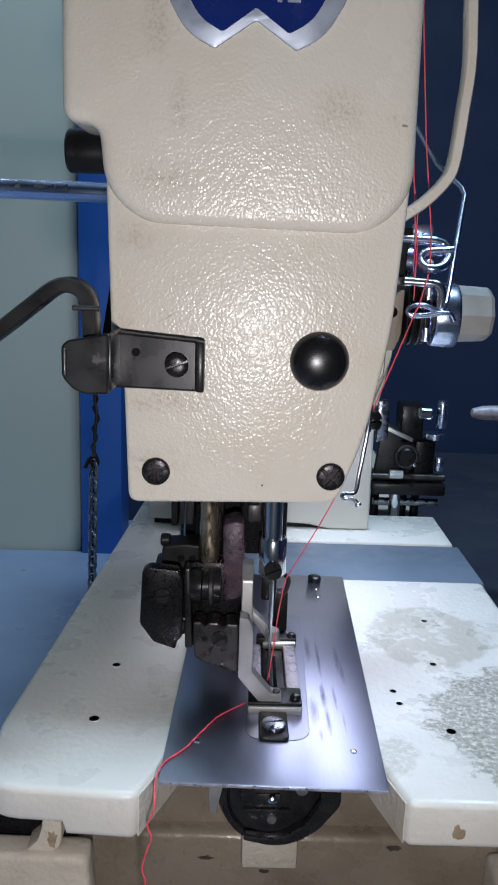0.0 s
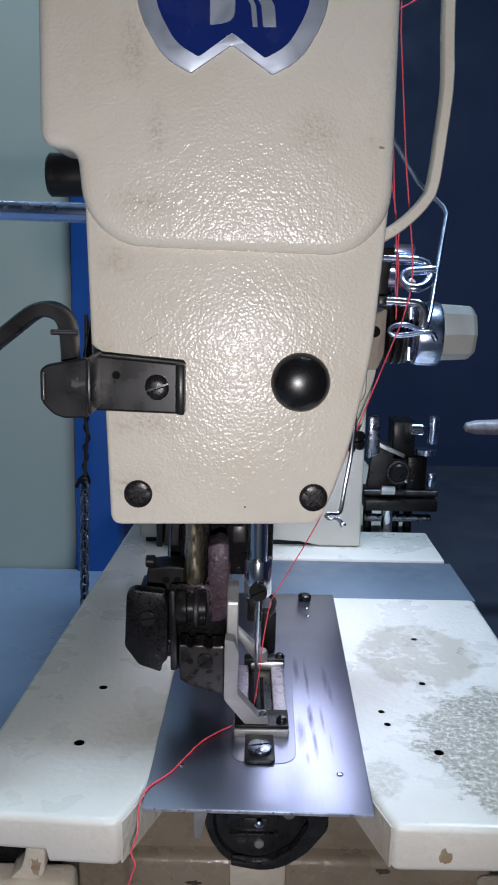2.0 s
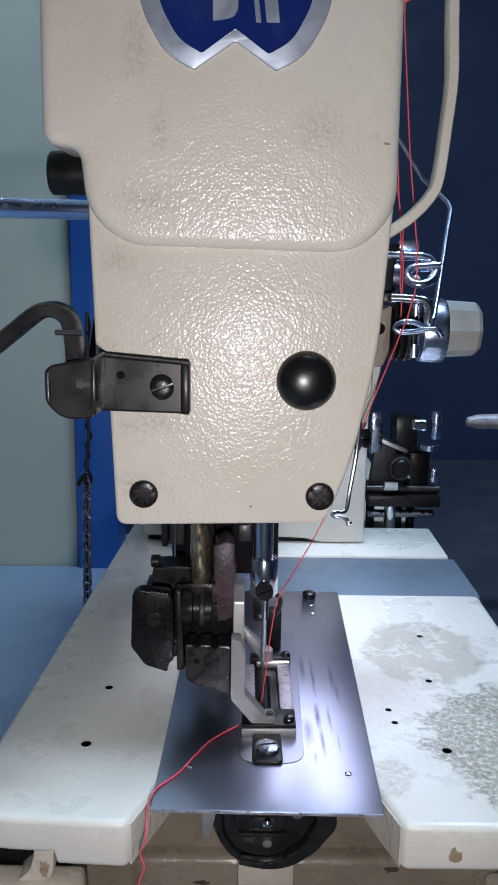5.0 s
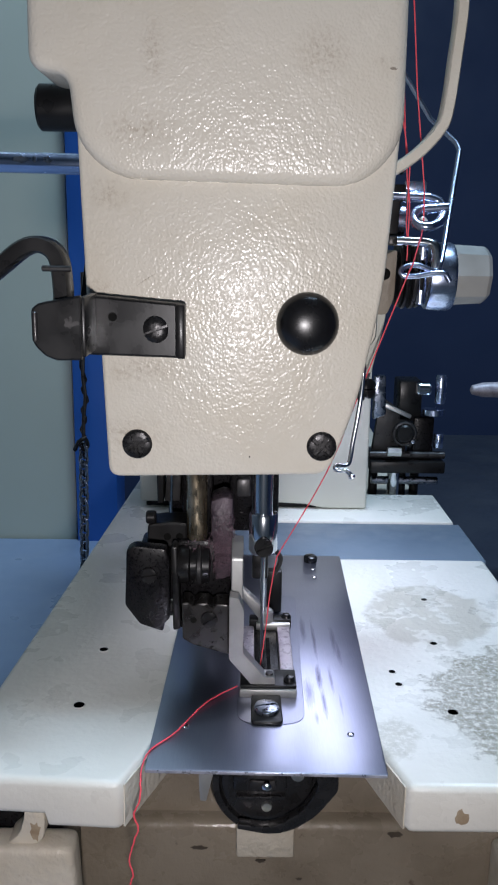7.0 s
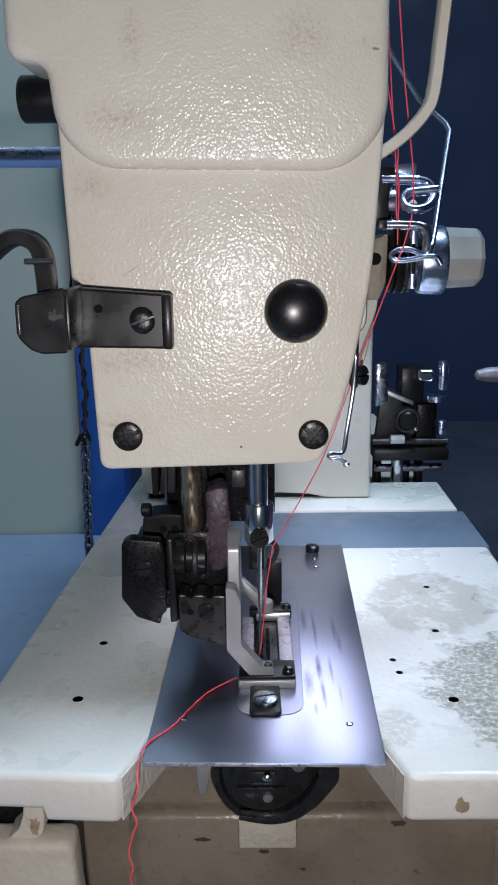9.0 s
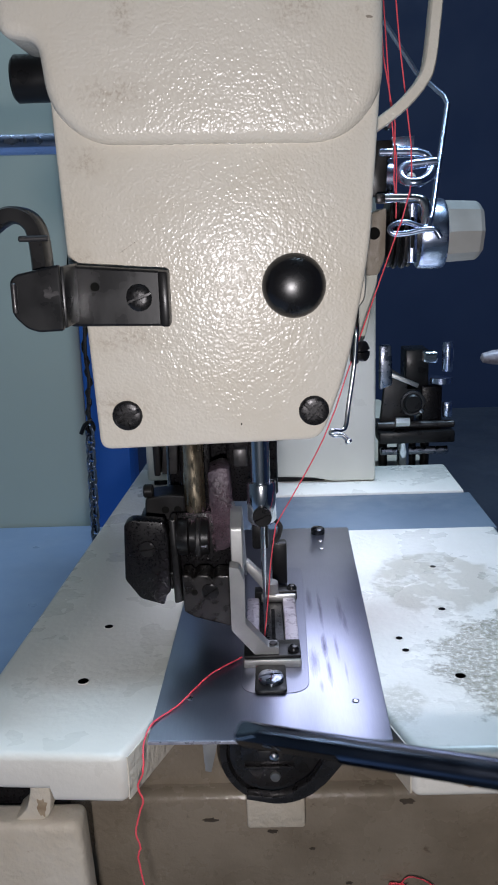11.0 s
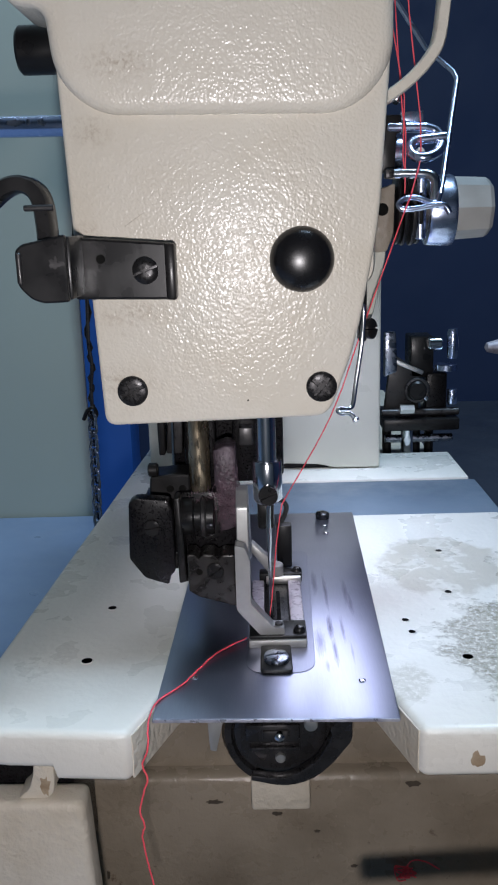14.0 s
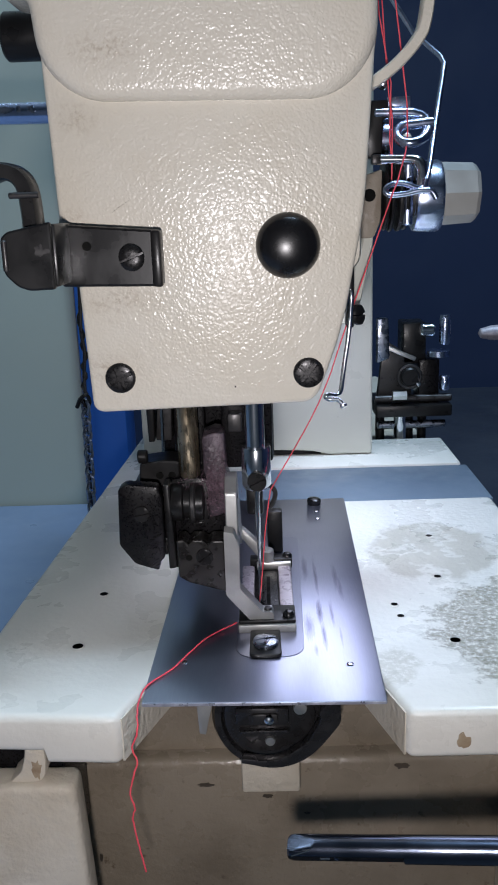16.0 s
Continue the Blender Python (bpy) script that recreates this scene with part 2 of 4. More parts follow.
GREEN = surface("grey_green_panel", (0.50, 0.53, 0.45), 0.6, 0, (0.45, 0.48, 0.41), None, 60, 3, 0.1, 0.0005)
BLUE = surface("blue_panel", (0.022, 0.115, 0.43), 0.5, 0, (0.019, 0.10, 0.38), None, 60, 3, 0.1, 0.0005)
NAVY = surface("navy_wall", (0.058, 0.086, 0.190), 0.6, 0, (0.050, 0.074, 0.165), None, 60, 2, 0.1, 0.0005)
TABLE = surface("blue_grey_laminate", (0.23, 0.30, 0.43), 0.4, 0, (0.20, 0.265, 0.39), None, 200, 6, 0.1, 0.0002)
DARKTOP = surface("dark_table", (0.048, 0.056, 0.078), 0.5, 0, (0.038, 0.044, 0.064), None, 200, 6, 0.1, 0.0002)
PLASTER = surface("grey_plaster", (0.32, 0.34, 0.36), 0.8, 0, (0.27, 0.29, 0.31), None, 80, 2, 0.2, 0.001)
CONCRETE = surface("concrete", (0.25, 0.25, 0.25), 0.8, 0, (0.18, 0.18, 0.18), None, 120, 3, 0.3, 0.001)
FORK = surface("ground_steel", (0.40, 0.40, 0.39), 0.42, 0.6, (0.30, 0.30, 0.295), None, 900, 90, 0.2, 0.0001, rough_var=0.08)
SHANK = surface("blued_shank", (0.13, 0.15, 0.205), 0.22, 1.0, (0.10, 0.12, 0.165), None, 500, 30, 0.02, 0.00005, rough_var=0.04)
LINTFIBRE = surface("lint_fibre", (0.20, 0.125, 0.16), 0.9, 0, (0.09, 0.05, 0.065), None, 900, 300, 0.2, 0.0001)
HOOKSTEEL = surface("oiled_gunmetal", (0.06, 0.058, 0.06), 0.3, 0.7, (0.04, 0.039, 0.041), (0.08, 0.07, 0.06), 600, 80, 0.2, 0.0001)
RUST = surface("bare_rusty_iron", (0.40, 0.32, 0.22), 0.8, 0.1, (0.26, 0.18, 0.11), (0.62, 0.57, 0.48), 700, 200, 0.8, 0.0004)
CHAINSTEEL = surface("dull_chain_steel", (0.34, 0.37, 0.44), 0.28, 1.0, (0.20, 0.22, 0.27), None, 600, 90, 0.2, 0.0001)
COLUMNPAINT = surface("plain_cream_enamel", (0.60, 0.60, 0.53), 0.4, 0, (0.55, 0.55, 0.48), None, 500, 14, 0.15, 0.0002)
# chrome with the navy room's reflection put into its colour
BLUEREFLECT = surface("blue_reflection_chrome", (0.66, 0.74, 0.95), 0.24, 1.0, (0.58, 0.66, 0.88), None, 300, 60, 0.02, 0.00005, rough_var=0.06)
KNOBSTEEL = surface("satin_knob_steel", (0.52, 0.51, 0.48), 0.42, 0.5, (0.46, 0.45, 0.42), None, 900, 90, 0.1, 0.0001, rough_var=0.06)
STAINED = surface("oil_stained_casting", (0.28, 0.24, 0.19), 0.45, 0, (0.20, 0.16, 0.12), (0.06, 0.045, 0.03), 500, 110, 0.5, 0.0004)
PLATESTEEL = surface("brown_clamp_steel", (0.020, 0.018, 0.017), 0.36, 0.3, (0.015, 0.013, 0.012), None, 1500, 120, 0.25, 0.0001)
# flat black for the shade inside holes and slots; a speck uses it too
HOLE = surface("hole_shade_and_speck", (0.004, 0.004, 0.004), 0.8, 0, (0.006, 0.006, 0.005), None, 800, 100, 0.2, 0.0001, spec=0.1)
HEADSTEEL = surface("worn_black_screw", (0.030, 0.029, 0.030), 0.30, 0.6, (0.018, 0.017, 0.017), (0.16, 0.14, 0.12), 1500, 400, 0.25, 0.0001, rough_var=0.08)
# same blue reflection in the colour; the dark spots are its own
SPOTCHROME = surface("spotted_chrome", (0.58, 0.66, 0.88), 0.24, 1.0, (0.50, 0.58, 0.80), (0.10, 0.11, 0.15), 300, 22, 0.05, 0.00008, rough_var=0.06)
GREASE = surface("grease", (0.075, 0.058, 0.042), 0.4, 0, (0.05, 0.04, 0.03), None, 700, 150, 0.3, 0.0002)
BURR = surface("burnished_edge", (0.62, 0.62, 0.70), 0.38, 0.7, (0.34, 0.34, 0.42), (0.14, 0.14, 0.18), 900, 160, 0.5, 0.0002, (1, 1, 1))
PLATE = plate_steel()
WHITEPL = surface("milky_lining", (0.55, 0.50, 0.54), 0.35, 0.1, (0.32, 0.27, 0.32), (0.12, 0.09, 0.1), 700, 160, 0.6, 0.0005)

# ---- mesh helpers ----


def view_fit(s, x, y, z):
    """An assembly's scale and offset, which move it along the lens's rays to fit the camera's view."""
    return Matrix.Translation((x, y, z)) @ Matrix.Scale(s, 4)


VIEW_FITS = {"": Matrix(), "face": view_fit(0.990, 0.00014, 0.00014, 0.00146), "lever": view_fit(0.955, 0.0006, 0.0006, 0.0066), "tension": view_fit(1.06, -0.0008, -0.0008, -0.0087)}
on = [""]


def part(name, bm, material, parent=None, label="", smooth=True):
    bm.transform(VIEW_FITS[on[0]])
    me = bpy.data.meshes.new(name)
    bmesh.ops.recalc_face_normals(bm, faces=bm.faces)
    bm.to_mesh(me)
    bm.free()
    me.materials.append(material)
    if smooth:
        me.polygons.foreach_set("use_smooth", [True] * len(me.polygons))
        me.set_sharp_from_angle(angle=radians(38))
    ob = new(name, me)
    if parent:
        ob.parent = parent
    if label:
        ob["label"] = label
    return ob


def bevel(bm, r, seg=2, faces=None, limit=30):
    es = set()
    for e in bm.edges if faces is None else {e for f in faces for e in f.edges}:
        if len(e.link_faces) == 2 and e.calc_face_angle(0) > radians(limit):
            es.add(e)
    if es and r > 0:
        bmesh.ops.bevel(bm, geom=list(es), offset=r, segments=seg, profile=0.5, affect="EDGES", clamp_overlap=True)


def box(x0, x1, y0, y1, z0, z1, r=0.0, m=None, seg=2, bm=None):
    b = bmesh.new()
    bmesh.ops.create_cube(b, size=1)
    for v in b.verts:
        v.co = Vector(((x0 + x1) / 2 + v.co.x * (x1 - x0), (y0 + y1) / 2 + v.co.y * (y1 - y0), (z0 + z1) / 2 + v.co.z * (z1 - z0)))
    bevel(b, r, seg)
    if m:
        b.transform(m)
    return merge(bm, b)


def merge(bm, b):
    if bm is None:
        return b
    me = bpy.data.meshes.new("tmp")
    b.to_mesh(me)
    b.free()
    bm.from_mesh(me)
    bpy.data.meshes.remove(me)
    return bm


def prism(pts, axis, d0, d1, r=0.0, seg=2, bm=None, m=None):
    """A polygon raised along an axis: 'y' takes (x, z) points, 'z' (x, y), 'x' (y, z)."""
    b = bmesh.new()
    put = {"y": lambda p, d: (p[0], d, p[1]), "z": lambda p, d: (p[0], p[1], d), "x": lambda p, d: (d, p[0], p[1])}[axis]
    lo = [b.verts.new(put(p, d0)) for p in pts]
    hi = [b.verts.new(put(p, d1)) for p in pts]
    b.faces.new(lo), b.faces.new(hi)
    n = len(pts)
    for i in range(n):
        b.faces.new((lo[i], lo[(i + 1) % n], hi[(i + 1) % n], hi[i]))
    bmesh.ops.recalc_face_normals(b, faces=b.faces)
    bevel(b, r, seg)
    if m:
        b.transform(m)
    return merge(bm, b)


def rounded(pts, radii, seg=6):
    """Round the corners of a polygon."""
    out, n = [], len(pts)
    for i, (p, r) in enumerate(zip(pts, radii)):
        p, a, c = Vector(p), Vector(pts[i - 1]), Vector(pts[(i + 1) % n])
        if r <= 0:
            out.append(tuple(p))
            continue
        u, w = (a - p), (c - p)
        k = min(r, u.length * 0.49, w.length * 0.49)
        s, e = p + u.normalized() * k, p + w.normalized() * k
        for j in range(seg + 1):
            t = j / seg
            out.append(tuple((1 - t) ** 2 * s + 2 * t * (1 - t) * p + t * t * e))
    return out


def lathe(profile, p0, axis, seg=28, bm=None):
    """Turn (along, radius) pairs round an axis from p0."""
    b = bmesh.new()
    q = Vector(axis).to_track_quat("Z", "Y").to_matrix().to_4x4()
    rings = []
    for a, r in profile:
        if r < 1e-6:
            rings.append([b.verts.new((0, 0, a))])
        else:
            rings.append([b.verts.new((r * math.cos(2 * math.pi * i / seg), r * math.sin(2 * math.pi * i / seg), a)) for i in range(seg)])
    for s, t in zip(rings, rings[1:]):
        for i in range(seg):
            j = (i + 1) % seg
            vs = [s[i % len(s)], s[j % len(s)], t[j % len(t)], t[i % len(t)]]
            vs = list(dict.fromkeys(vs))
            if len(vs) > 2:
                b.faces.new(vs)
    for ring, flip in ((rings[0], 1), (rings[-1], 0)):
        if len(ring) > 2:
            b.faces.new(ring[::-1] if flip else ring)
    b.transform(Matrix.Translation(p0) @ q)
    return merge(bm, b)


def rod(p0, p1, r, r1=None, seg=20, bm=None, cham=0.0):
    L = (Vector(p1) - Vector(p0)).length
    r1 = r if r1 is None else r1
    prof = [(0, r - cham), (cham, r), (L - cham, r1), (L, r1 - cham)] if cham else [(0, r), (L, r1)]
    return lathe(prof, p0, Vector(p1) - Vector(p0), seg, bm)


def smooth_line(pts, steps=5):
    """A curve through the points."""
    P = [Vector(p) for p in pts]
    P = [2 * P[0] - P[1]] + P + [2 * P[-1] - P[-2]]
    out = []
    for i in range(1, len(P) - 2):
        a, b, c, d = P[i - 1:i + 3]
        for j in range(steps):
            t = j / steps
            out.append(0.5 * ((2 * b) + (c - a) * t + (2 * a - 5 * b + 4 * c - d) * t * t + (3 * b - a - 3 * c + d) * t ** 3))
    return out + [P[-2]]


def tube(pts, r, seg=10, bm=None, flat=None):
    """A wire along points; flat: (half width, half depth) of a flat bar instead, its depth along y."""
    b = bmesh.new()
    P = [Vector(p) for p in pts]
    n = None
    rings = []
    for i, p in enumerate(P):
        t = (P[min(i + 1, len(P) - 1)] - P[max(i - 1, 0)]).normalized()
        if flat:
            side = t.cross(Vector((0, 1, 0))).normalized()
            w, d = flat
            k = 0.75
            ring = [(w, -d * k), (w, d * k), (w * k, d), (-w * k, d), (-w, d * k), (-w, -d * k), (-w * k, -d), (w * k, -d)]
            rings.append([b.verts.new(p + side * u + Vector((0, 1, 0)) * v) for u, v in ring])
            continue
        if n is None:
            n = t.orthogonal().normalized()
        n = (n - t * n.dot(t)).normalized()
        o = t.cross(n)
        rings.append([b.verts.new(p + (n * math.cos(2 * math.pi * k / seg) + o * math.sin(2 * math.pi * k / seg)) * r) for k in range(seg)])
    m = len(rings[0])
    for s, t in zip(rings, rings[1:]):
        for i in range(m):
            b.faces.new((s[i], s[(i + 1) % m], t[(i + 1) % m], t[i]))
    b.faces.new(rings[0][::-1]), b.faces.new(rings[-1])
    return merge(bm, b)


def ring(centre, axis, major, minor, seg=24, sub=8, bm=None, stretch=(1, 1)):
    b = bmesh.new()
    rows = []
    for i in range(seg):
        a = 2 * math.pi * i / seg
        rows.append([b.verts.new(((major + minor * math.cos(c)) * math.cos(a) * stretch[0], (major + minor * math.cos(c)) * math.sin(a) * stretch[1], minor * math.sin(c)))
                     for c in (2 * math.pi * k / sub for k in range(sub))])
    for i in range(seg):
        for k in range(sub):
            b.faces.new((rows[i][k], rows[(i + 1) % seg][k], rows[(i + 1) % seg][(k + 1) % sub], rows[i][(k + 1) % sub]))
    b.transform(Matrix.Translation(centre) @ Vector(axis).to_track_quat("Z", "Y").to_matrix().to_4x4())
    return merge(bm, b)


def screw(parent, at, axis, r, h, material, slot=0.0, name="screw", dome=0.35, cross=False, label=""):
    """A round-headed screw with a real slot: a turned rim, and the head in halves with the gap between them."""
    bm = bmesh.new()
    q = Matrix.Translation(at) @ Vector(axis).to_track_quat("Z", "Y").to_matrix().to_4x4() @ pose(0, 0, 0, 0, 0, slot)
    g, n = r * (0.2 if cross else 0.13), 18
    lathe([(0, r), (h * 0.45, r), (h * 0.46, r * 0.9)], (0, 0, 0), (0, 0, 1), 28, bm)
    steps = [(0.45, 1.0), (0.75, 0.93), (0.92, 0.75), (1.0, 0.4)] if dome else [(0.45, 1), (0.95, 1), (1.0, 0.94), (1.0, 0.5)]
    spans = [(0, 90), (90, 180), (180, 270), (270, 360)] if cross else [(0, 180), (180, 360)]
    for a0, a1 in spans:
        mid = radians((a0 + a1) / 2)
        off = Vector((math.cos(mid), math.sin(mid), 0)) * (g * (1.41 if cross else 1.0))
        rows = []
        for hh, rr in steps:
            rows.append([bm.verts.new(Vector((r * rr * math.cos(radians(a0 + (a1 - a0) * k / n)), r * rr * math.sin(radians(a0 + (a1 - a0) * k / n)), h * hh)) * 1.0
                                      + off * (0.92 if rr < 1 else 0.55)) for k in range(n + 1)])
        tip = bm.verts.new(off + Vector((0, 0, h)))
        base = bm.verts.new(off + Vector((0, 0, h * 0.45)))
        for s, t in zip(rows, rows[1:]):
            for k in range(n):
                bm.faces.new((s[k], s[k + 1], t[k + 1], t[k]))
        for k in range(n):
            bm.faces.new((rows[-1][k], rows[-1][k + 1], tip))
        bm.faces.new([base] + [row[0] for row in rows] + [tip])
        bm.faces.new([base] + [row[-1] for row in rows] + [tip])
    bm.transform(q)
    return part(name, bm, material, parent, label)


def thing(name, label, category, group="", at=(0, 0, 0)):
    ob = new(name)
    ob.empty_display_size = 0.01
    ob.location = at
    return tagged(ob, label, category, group)


# ---- the room ----
def structure(name, bm, material, label):
    return tagged(part(name, bm, material, None, label), label, "", "", "structure")


structure("floor", box(-1.6, 2.2, -1.8, 2.4, -1.0, -0.92), CONCRETE, "grey concrete workshop floor")
structure("ceiling", box(-1.6, 2.2, -1.8, 2.4, 1.7, 1.78), PLASTER, "plain grey plaster ceiling")
structure("wall_west", box(-1.68, -1.6, -1.8, 2.4, -1.0, 1.78), PLASTER, "plain grey plaster wall")
structure("wall_east", box(2.2, 2.28, -1.8, 2.4, -1.0, 1.78), NAVY, "dark navy painted wall")
structure("wall_south", box(-1.6, 2.2, -1.88, -1.8, -1.0, 1.78), PLASTER, "plain grey plaster wall")
structure("wall_north", box(-1.6, 2.2, 2.4, 2.48, -1.0, 1.78), NAVY, "dark navy painted wall behind the machine")

panel = thing("partition_panel", "grey-green partition panel with a blue edge post", "partition")
part("sheet", box(-1.2, -0.148, 0.80, 0.83, -0.92, 0.9, 0.002), GREEN, panel, "matt grey-green sheet")
part("post", box(-0.146, -0.1071, 0.79, 0.84, -0.92, 0.9, 0.002), BLUE, panel, "deep blue painted post")

tbl = thing("work_table", "blue-grey laminated work table beneath the sewing machine", "table")
part("tabletop", box(-0.9, -0.056, -0.1, 0.798, -0.172, -0.137, 0.004), TABLE, tbl)
part("back_rail", box(-0.9, 0.9, 0.84, 0.9, -0.22, -0.137, 0.003), TABLE, tbl)
for lx in (-0.86, 0.8):
    part("leg", box(lx, lx + 0.04, 0.845, 0.885, -0.92, -0.22, 0.003), DARKTOP, tbl)
part("leg", box(-0.86, -0.82, -0.08, -0.04, -0.92, -0.172, 0.003), DARKTOP, tbl)
side = thing("side_table", "dark side table standing beyond the machine", "table")
part("tabletop", box(0.135, 0.9, 0.3, 1.25, -0.16, -0.13, 0.004), DARKTOP, side)
for lx in (0.15, 0.85):
    for ly in (0.32, 1.19):
        part("leg", box(lx, lx + 0.035, ly, ly + 0.035, -0.92, -0.16, 0.003), DARKTOP, side)

# ---- the sewing machine ----
mc = thing("sewing_machine", "cream industrial buttonhole sewing machine with worn enamel and steel plate", "sewing machine")

# bed, in the outline of its casting with the cut for the hook
bed_l = rounded([(-0.0205, 0.2215), (-0.0405, 0.2228), (-0.0415, 0.2229), (-0.066, 0.2245), (-0.0685, 0.258), (-0.0505, 0.56), (0.0, 0.56), (-0.009, 0.40), (-0.009, 0.252)], [0, 0, 0, 0.012, 0, 0.004, 0, 0, 0])
bed_r = rounded([(0.0575, 0.2215), (0.123, 0.2215), (0.124, 0.3925), (0.048, 0.3925), (0.048, 0.252)], [0, 0.003, 0, 0, 0])
bm = prism(bed_l, "z", -0.0150, 0.0, 0.0022, 3)
for v in bm.verts:  # the lip is thinner beside the base
    if v.co.x < -0.041 and v.co.z < -0.009 and v.co.y < 0.27:
        v.co.z += 0.0036
prism(bed_r, "z", -0.0150, 0.0, 0.0022, 3, bm)
bed = part("bed", bm, BED, mc, "white bed casting with rubbed and stained enamel")
part("rear_bed", box(0.001, 0.1228, 0.4475, 0.4980, -0.02, -0.0002, 0.0012), BED, mc)
part("bed_strip", box(-0.008, 0.1255, 0.3935, 0.4468, -0.02, -0.0012, 0.0008), DARKSTRIP, mc, "grey strip across the bed")
part("rear_deck", box(-0.0495, 0.1215, 0.561, 0.75, -0.14, -0.012, 0.003), ROUGHCAST, mc)
part("rear_shelf", box(0.001, 0.1215, 0.4988, 0.5605, -0.05, -0.012, 0.002), ROUGHCAST, mc)
part("bed_side", box(-0.052, 0.0, 0.30, 0.56, -0.136, -0.019, 0.003), ROUGHCAST, mc)
part("bed_side", box(0.088, 0.122, 0.28, 0.60, -0.136, -0.0205, 0.003), ROUGHCAST, mc)
# flat discs, each hole's inner shade put into their black
for hx, hy, hr in ((-0.039, 0.261, 0.0017), (-0.0374, 0.2985, 0.0015), (0.0632, 0.2845, 0.0012), (0.064, 0.276, 0.0012), (0.078, 0.259, 0.0016),
                   (0.082, 0.306, 0.0013), (0.0865, 0.3455, 0.0013)):
    bm = lathe([(0, 0), (0.0002, 0), (0.0002, hr)], (hx, hy, 0.0), (0, 0, 1), 20)
    hole = part("hole", bm, HOLE, bed)
    bm = ring((hx, hy, 0.0), (0, 0, 1), hr * 1.08, 0.00025, 24, 6)
    part("hole_rim", bm, BED, bed)

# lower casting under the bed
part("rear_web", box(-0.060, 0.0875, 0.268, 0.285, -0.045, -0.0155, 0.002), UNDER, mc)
sump = part("sump_wall", box(-0.060, 0.1000, 0.262, 0.29, -0.136, -0.0425, 0.003, None, 3), UNDER, mc, "brown inner wall of the base")
arm_pts = rounded([(-0.10, -0.136), (-0.0300, -0.136), (-0.0350, -0.0245), (-0.10, -0.0240)], [0, 0, 0.003, 0])
part("base_flank", prism(arm_pts, "y", 0.226, 0.2365, 0.0022, 3), ROUGHCAST, mc, "cream side casting with a chipped edge")
part("base_flank", prism([(0.0940, -0.136), (0.15, -0.136), (0.15, -0.044), (0.0940, -0.046)], "y", 0.226, 0.262, 0.0025, 3), ROUGHCAST, mc)
part("web", prism(rounded([(-0.0485, -0.0108), (-0.0432, -0.0108), (-0.0430, -0.0180), (-0.0436, -0.0235), (-0.0470, -0.0255), (-0.0545, -0.0250), (-0.0505, -0.0215), (-0.0490, -0.0165)], [0, 0, 0, 0.002, 0.002, 0, 0.002, 0.002]), "y", 0.2285, 0.245, 0.0008), ROUGHCAST, mc, "stained cream web between bed and base")
# black block stands in for the shade in the gap under the lip
part("recess_shade_block", box(-0.115, -0.0400, 0.2375, 0.262, -0.060, -0.0153, 0.0005), CASTBLACK, mc)
part("hook_foot", box(0.0107, 0.0294, 0.2555, 0.2625, -0.0506, -0.0300, 0.001), ROUGHCAST, mc)


# bare rough walls of the notch, either side of the hook
part("notch_wall", prism([(0.0572, 0.2235), (0.0482, 0.2518), (0.0477, 0.2517), (0.0567, 0.2233)], "z", -0.0146, -0.0016), ROUGHCAST, bed, "bare rough-cast wall of the notch")
part("notch_wall", prism([(-0.0201, 0.2235), (-0.0092, 0.2518), (-0.0087, 0.2517), (-0.0196, 0.2233)], "z", -0.0146, -0.0016), ROUGHCAST, bed, "bare rough-cast wall of the notch")

# chipped paint and grease spots
def blot(name, centre, rx, rz, material, parent, seed, axis="y", thick=0.00025):
    r = random.Random(seed)
    pts = []
    for k in range(16):
        a, s = 2 * math.pi * k / 16, r.uniform(0.6, 1.15)
        pts.append((centre[0] + rx * s * math.cos(a), centre[2 if axis == "y" else 1] + rz * s * math.sin(a)))
    d = centre[1 if axis == "y" else 2]
    return part(name, prism(pts, axis, d, d + thick), material, parent)


blot("chip", (0.0721, 0.2214, -0.0095), 0.0019, 0.0027, RUST, bed, 2)
blot("chip", (-0.0458, 0.2284, -0.0205), 0.0016, 0.0034, RUST, bed, 8)
blot("grease_spot", (0.0627, 0.2617, -0.0463), 0.0025, 0.0011, GREASE, sump, 20)
blot("grease_spot", (0.0188, 0.2617, -0.0567), 0.002, 0.0008, GREASE, sump, 21)
blot("grease_spot", (-0.0015, 0.2617, -0.0518), 0.0026, 0.0008, GREASE, sump, 22)
blot("grease_spot", (-0.0381, 0.2617, -0.0796), 0.0006, 0.0022, GREASE, sump, 23)
blot("grease_spot", (0.0438, 0.2617, -0.0772), 0.0012, 0.0006, GREASE, sump, 24)
blot("grease_spot", (0.0317, 0.2617, -0.0636), 0.001, 0.0005, GREASE, sump, 25)

# needle plate
plate = part("needle_plate", prism([(-0.0145, 0.2262), (0.0522, 0.2248), (0.0566, 0.3915), (-0.0100, 0.3920)], "z", 0.0002, 0.0013, 0.0003, 2), PLATE, mc,
             "blued steel needle plate, scratched beside the foot")
part("worn_edge", prism([(-0.0143, 0.2262), (0.0520, 0.2248), (0.0520, 0.2244), (-0.0143, 0.2258)], "z", 0.0003, 0.00125, 0.00015, 1), BURR, plate, "burnished front edge")
inset = rounded([(0.0105, 0.2490), (0.0312, 0.2490), (0.0335, 0.345), (0.0115, 0.345)], [0.007, 0.007, 0.004, 0.004])
part("inset", prism(inset, "z", 0.0013, 0.0015, 0.0001, 1), PLATE, plate)
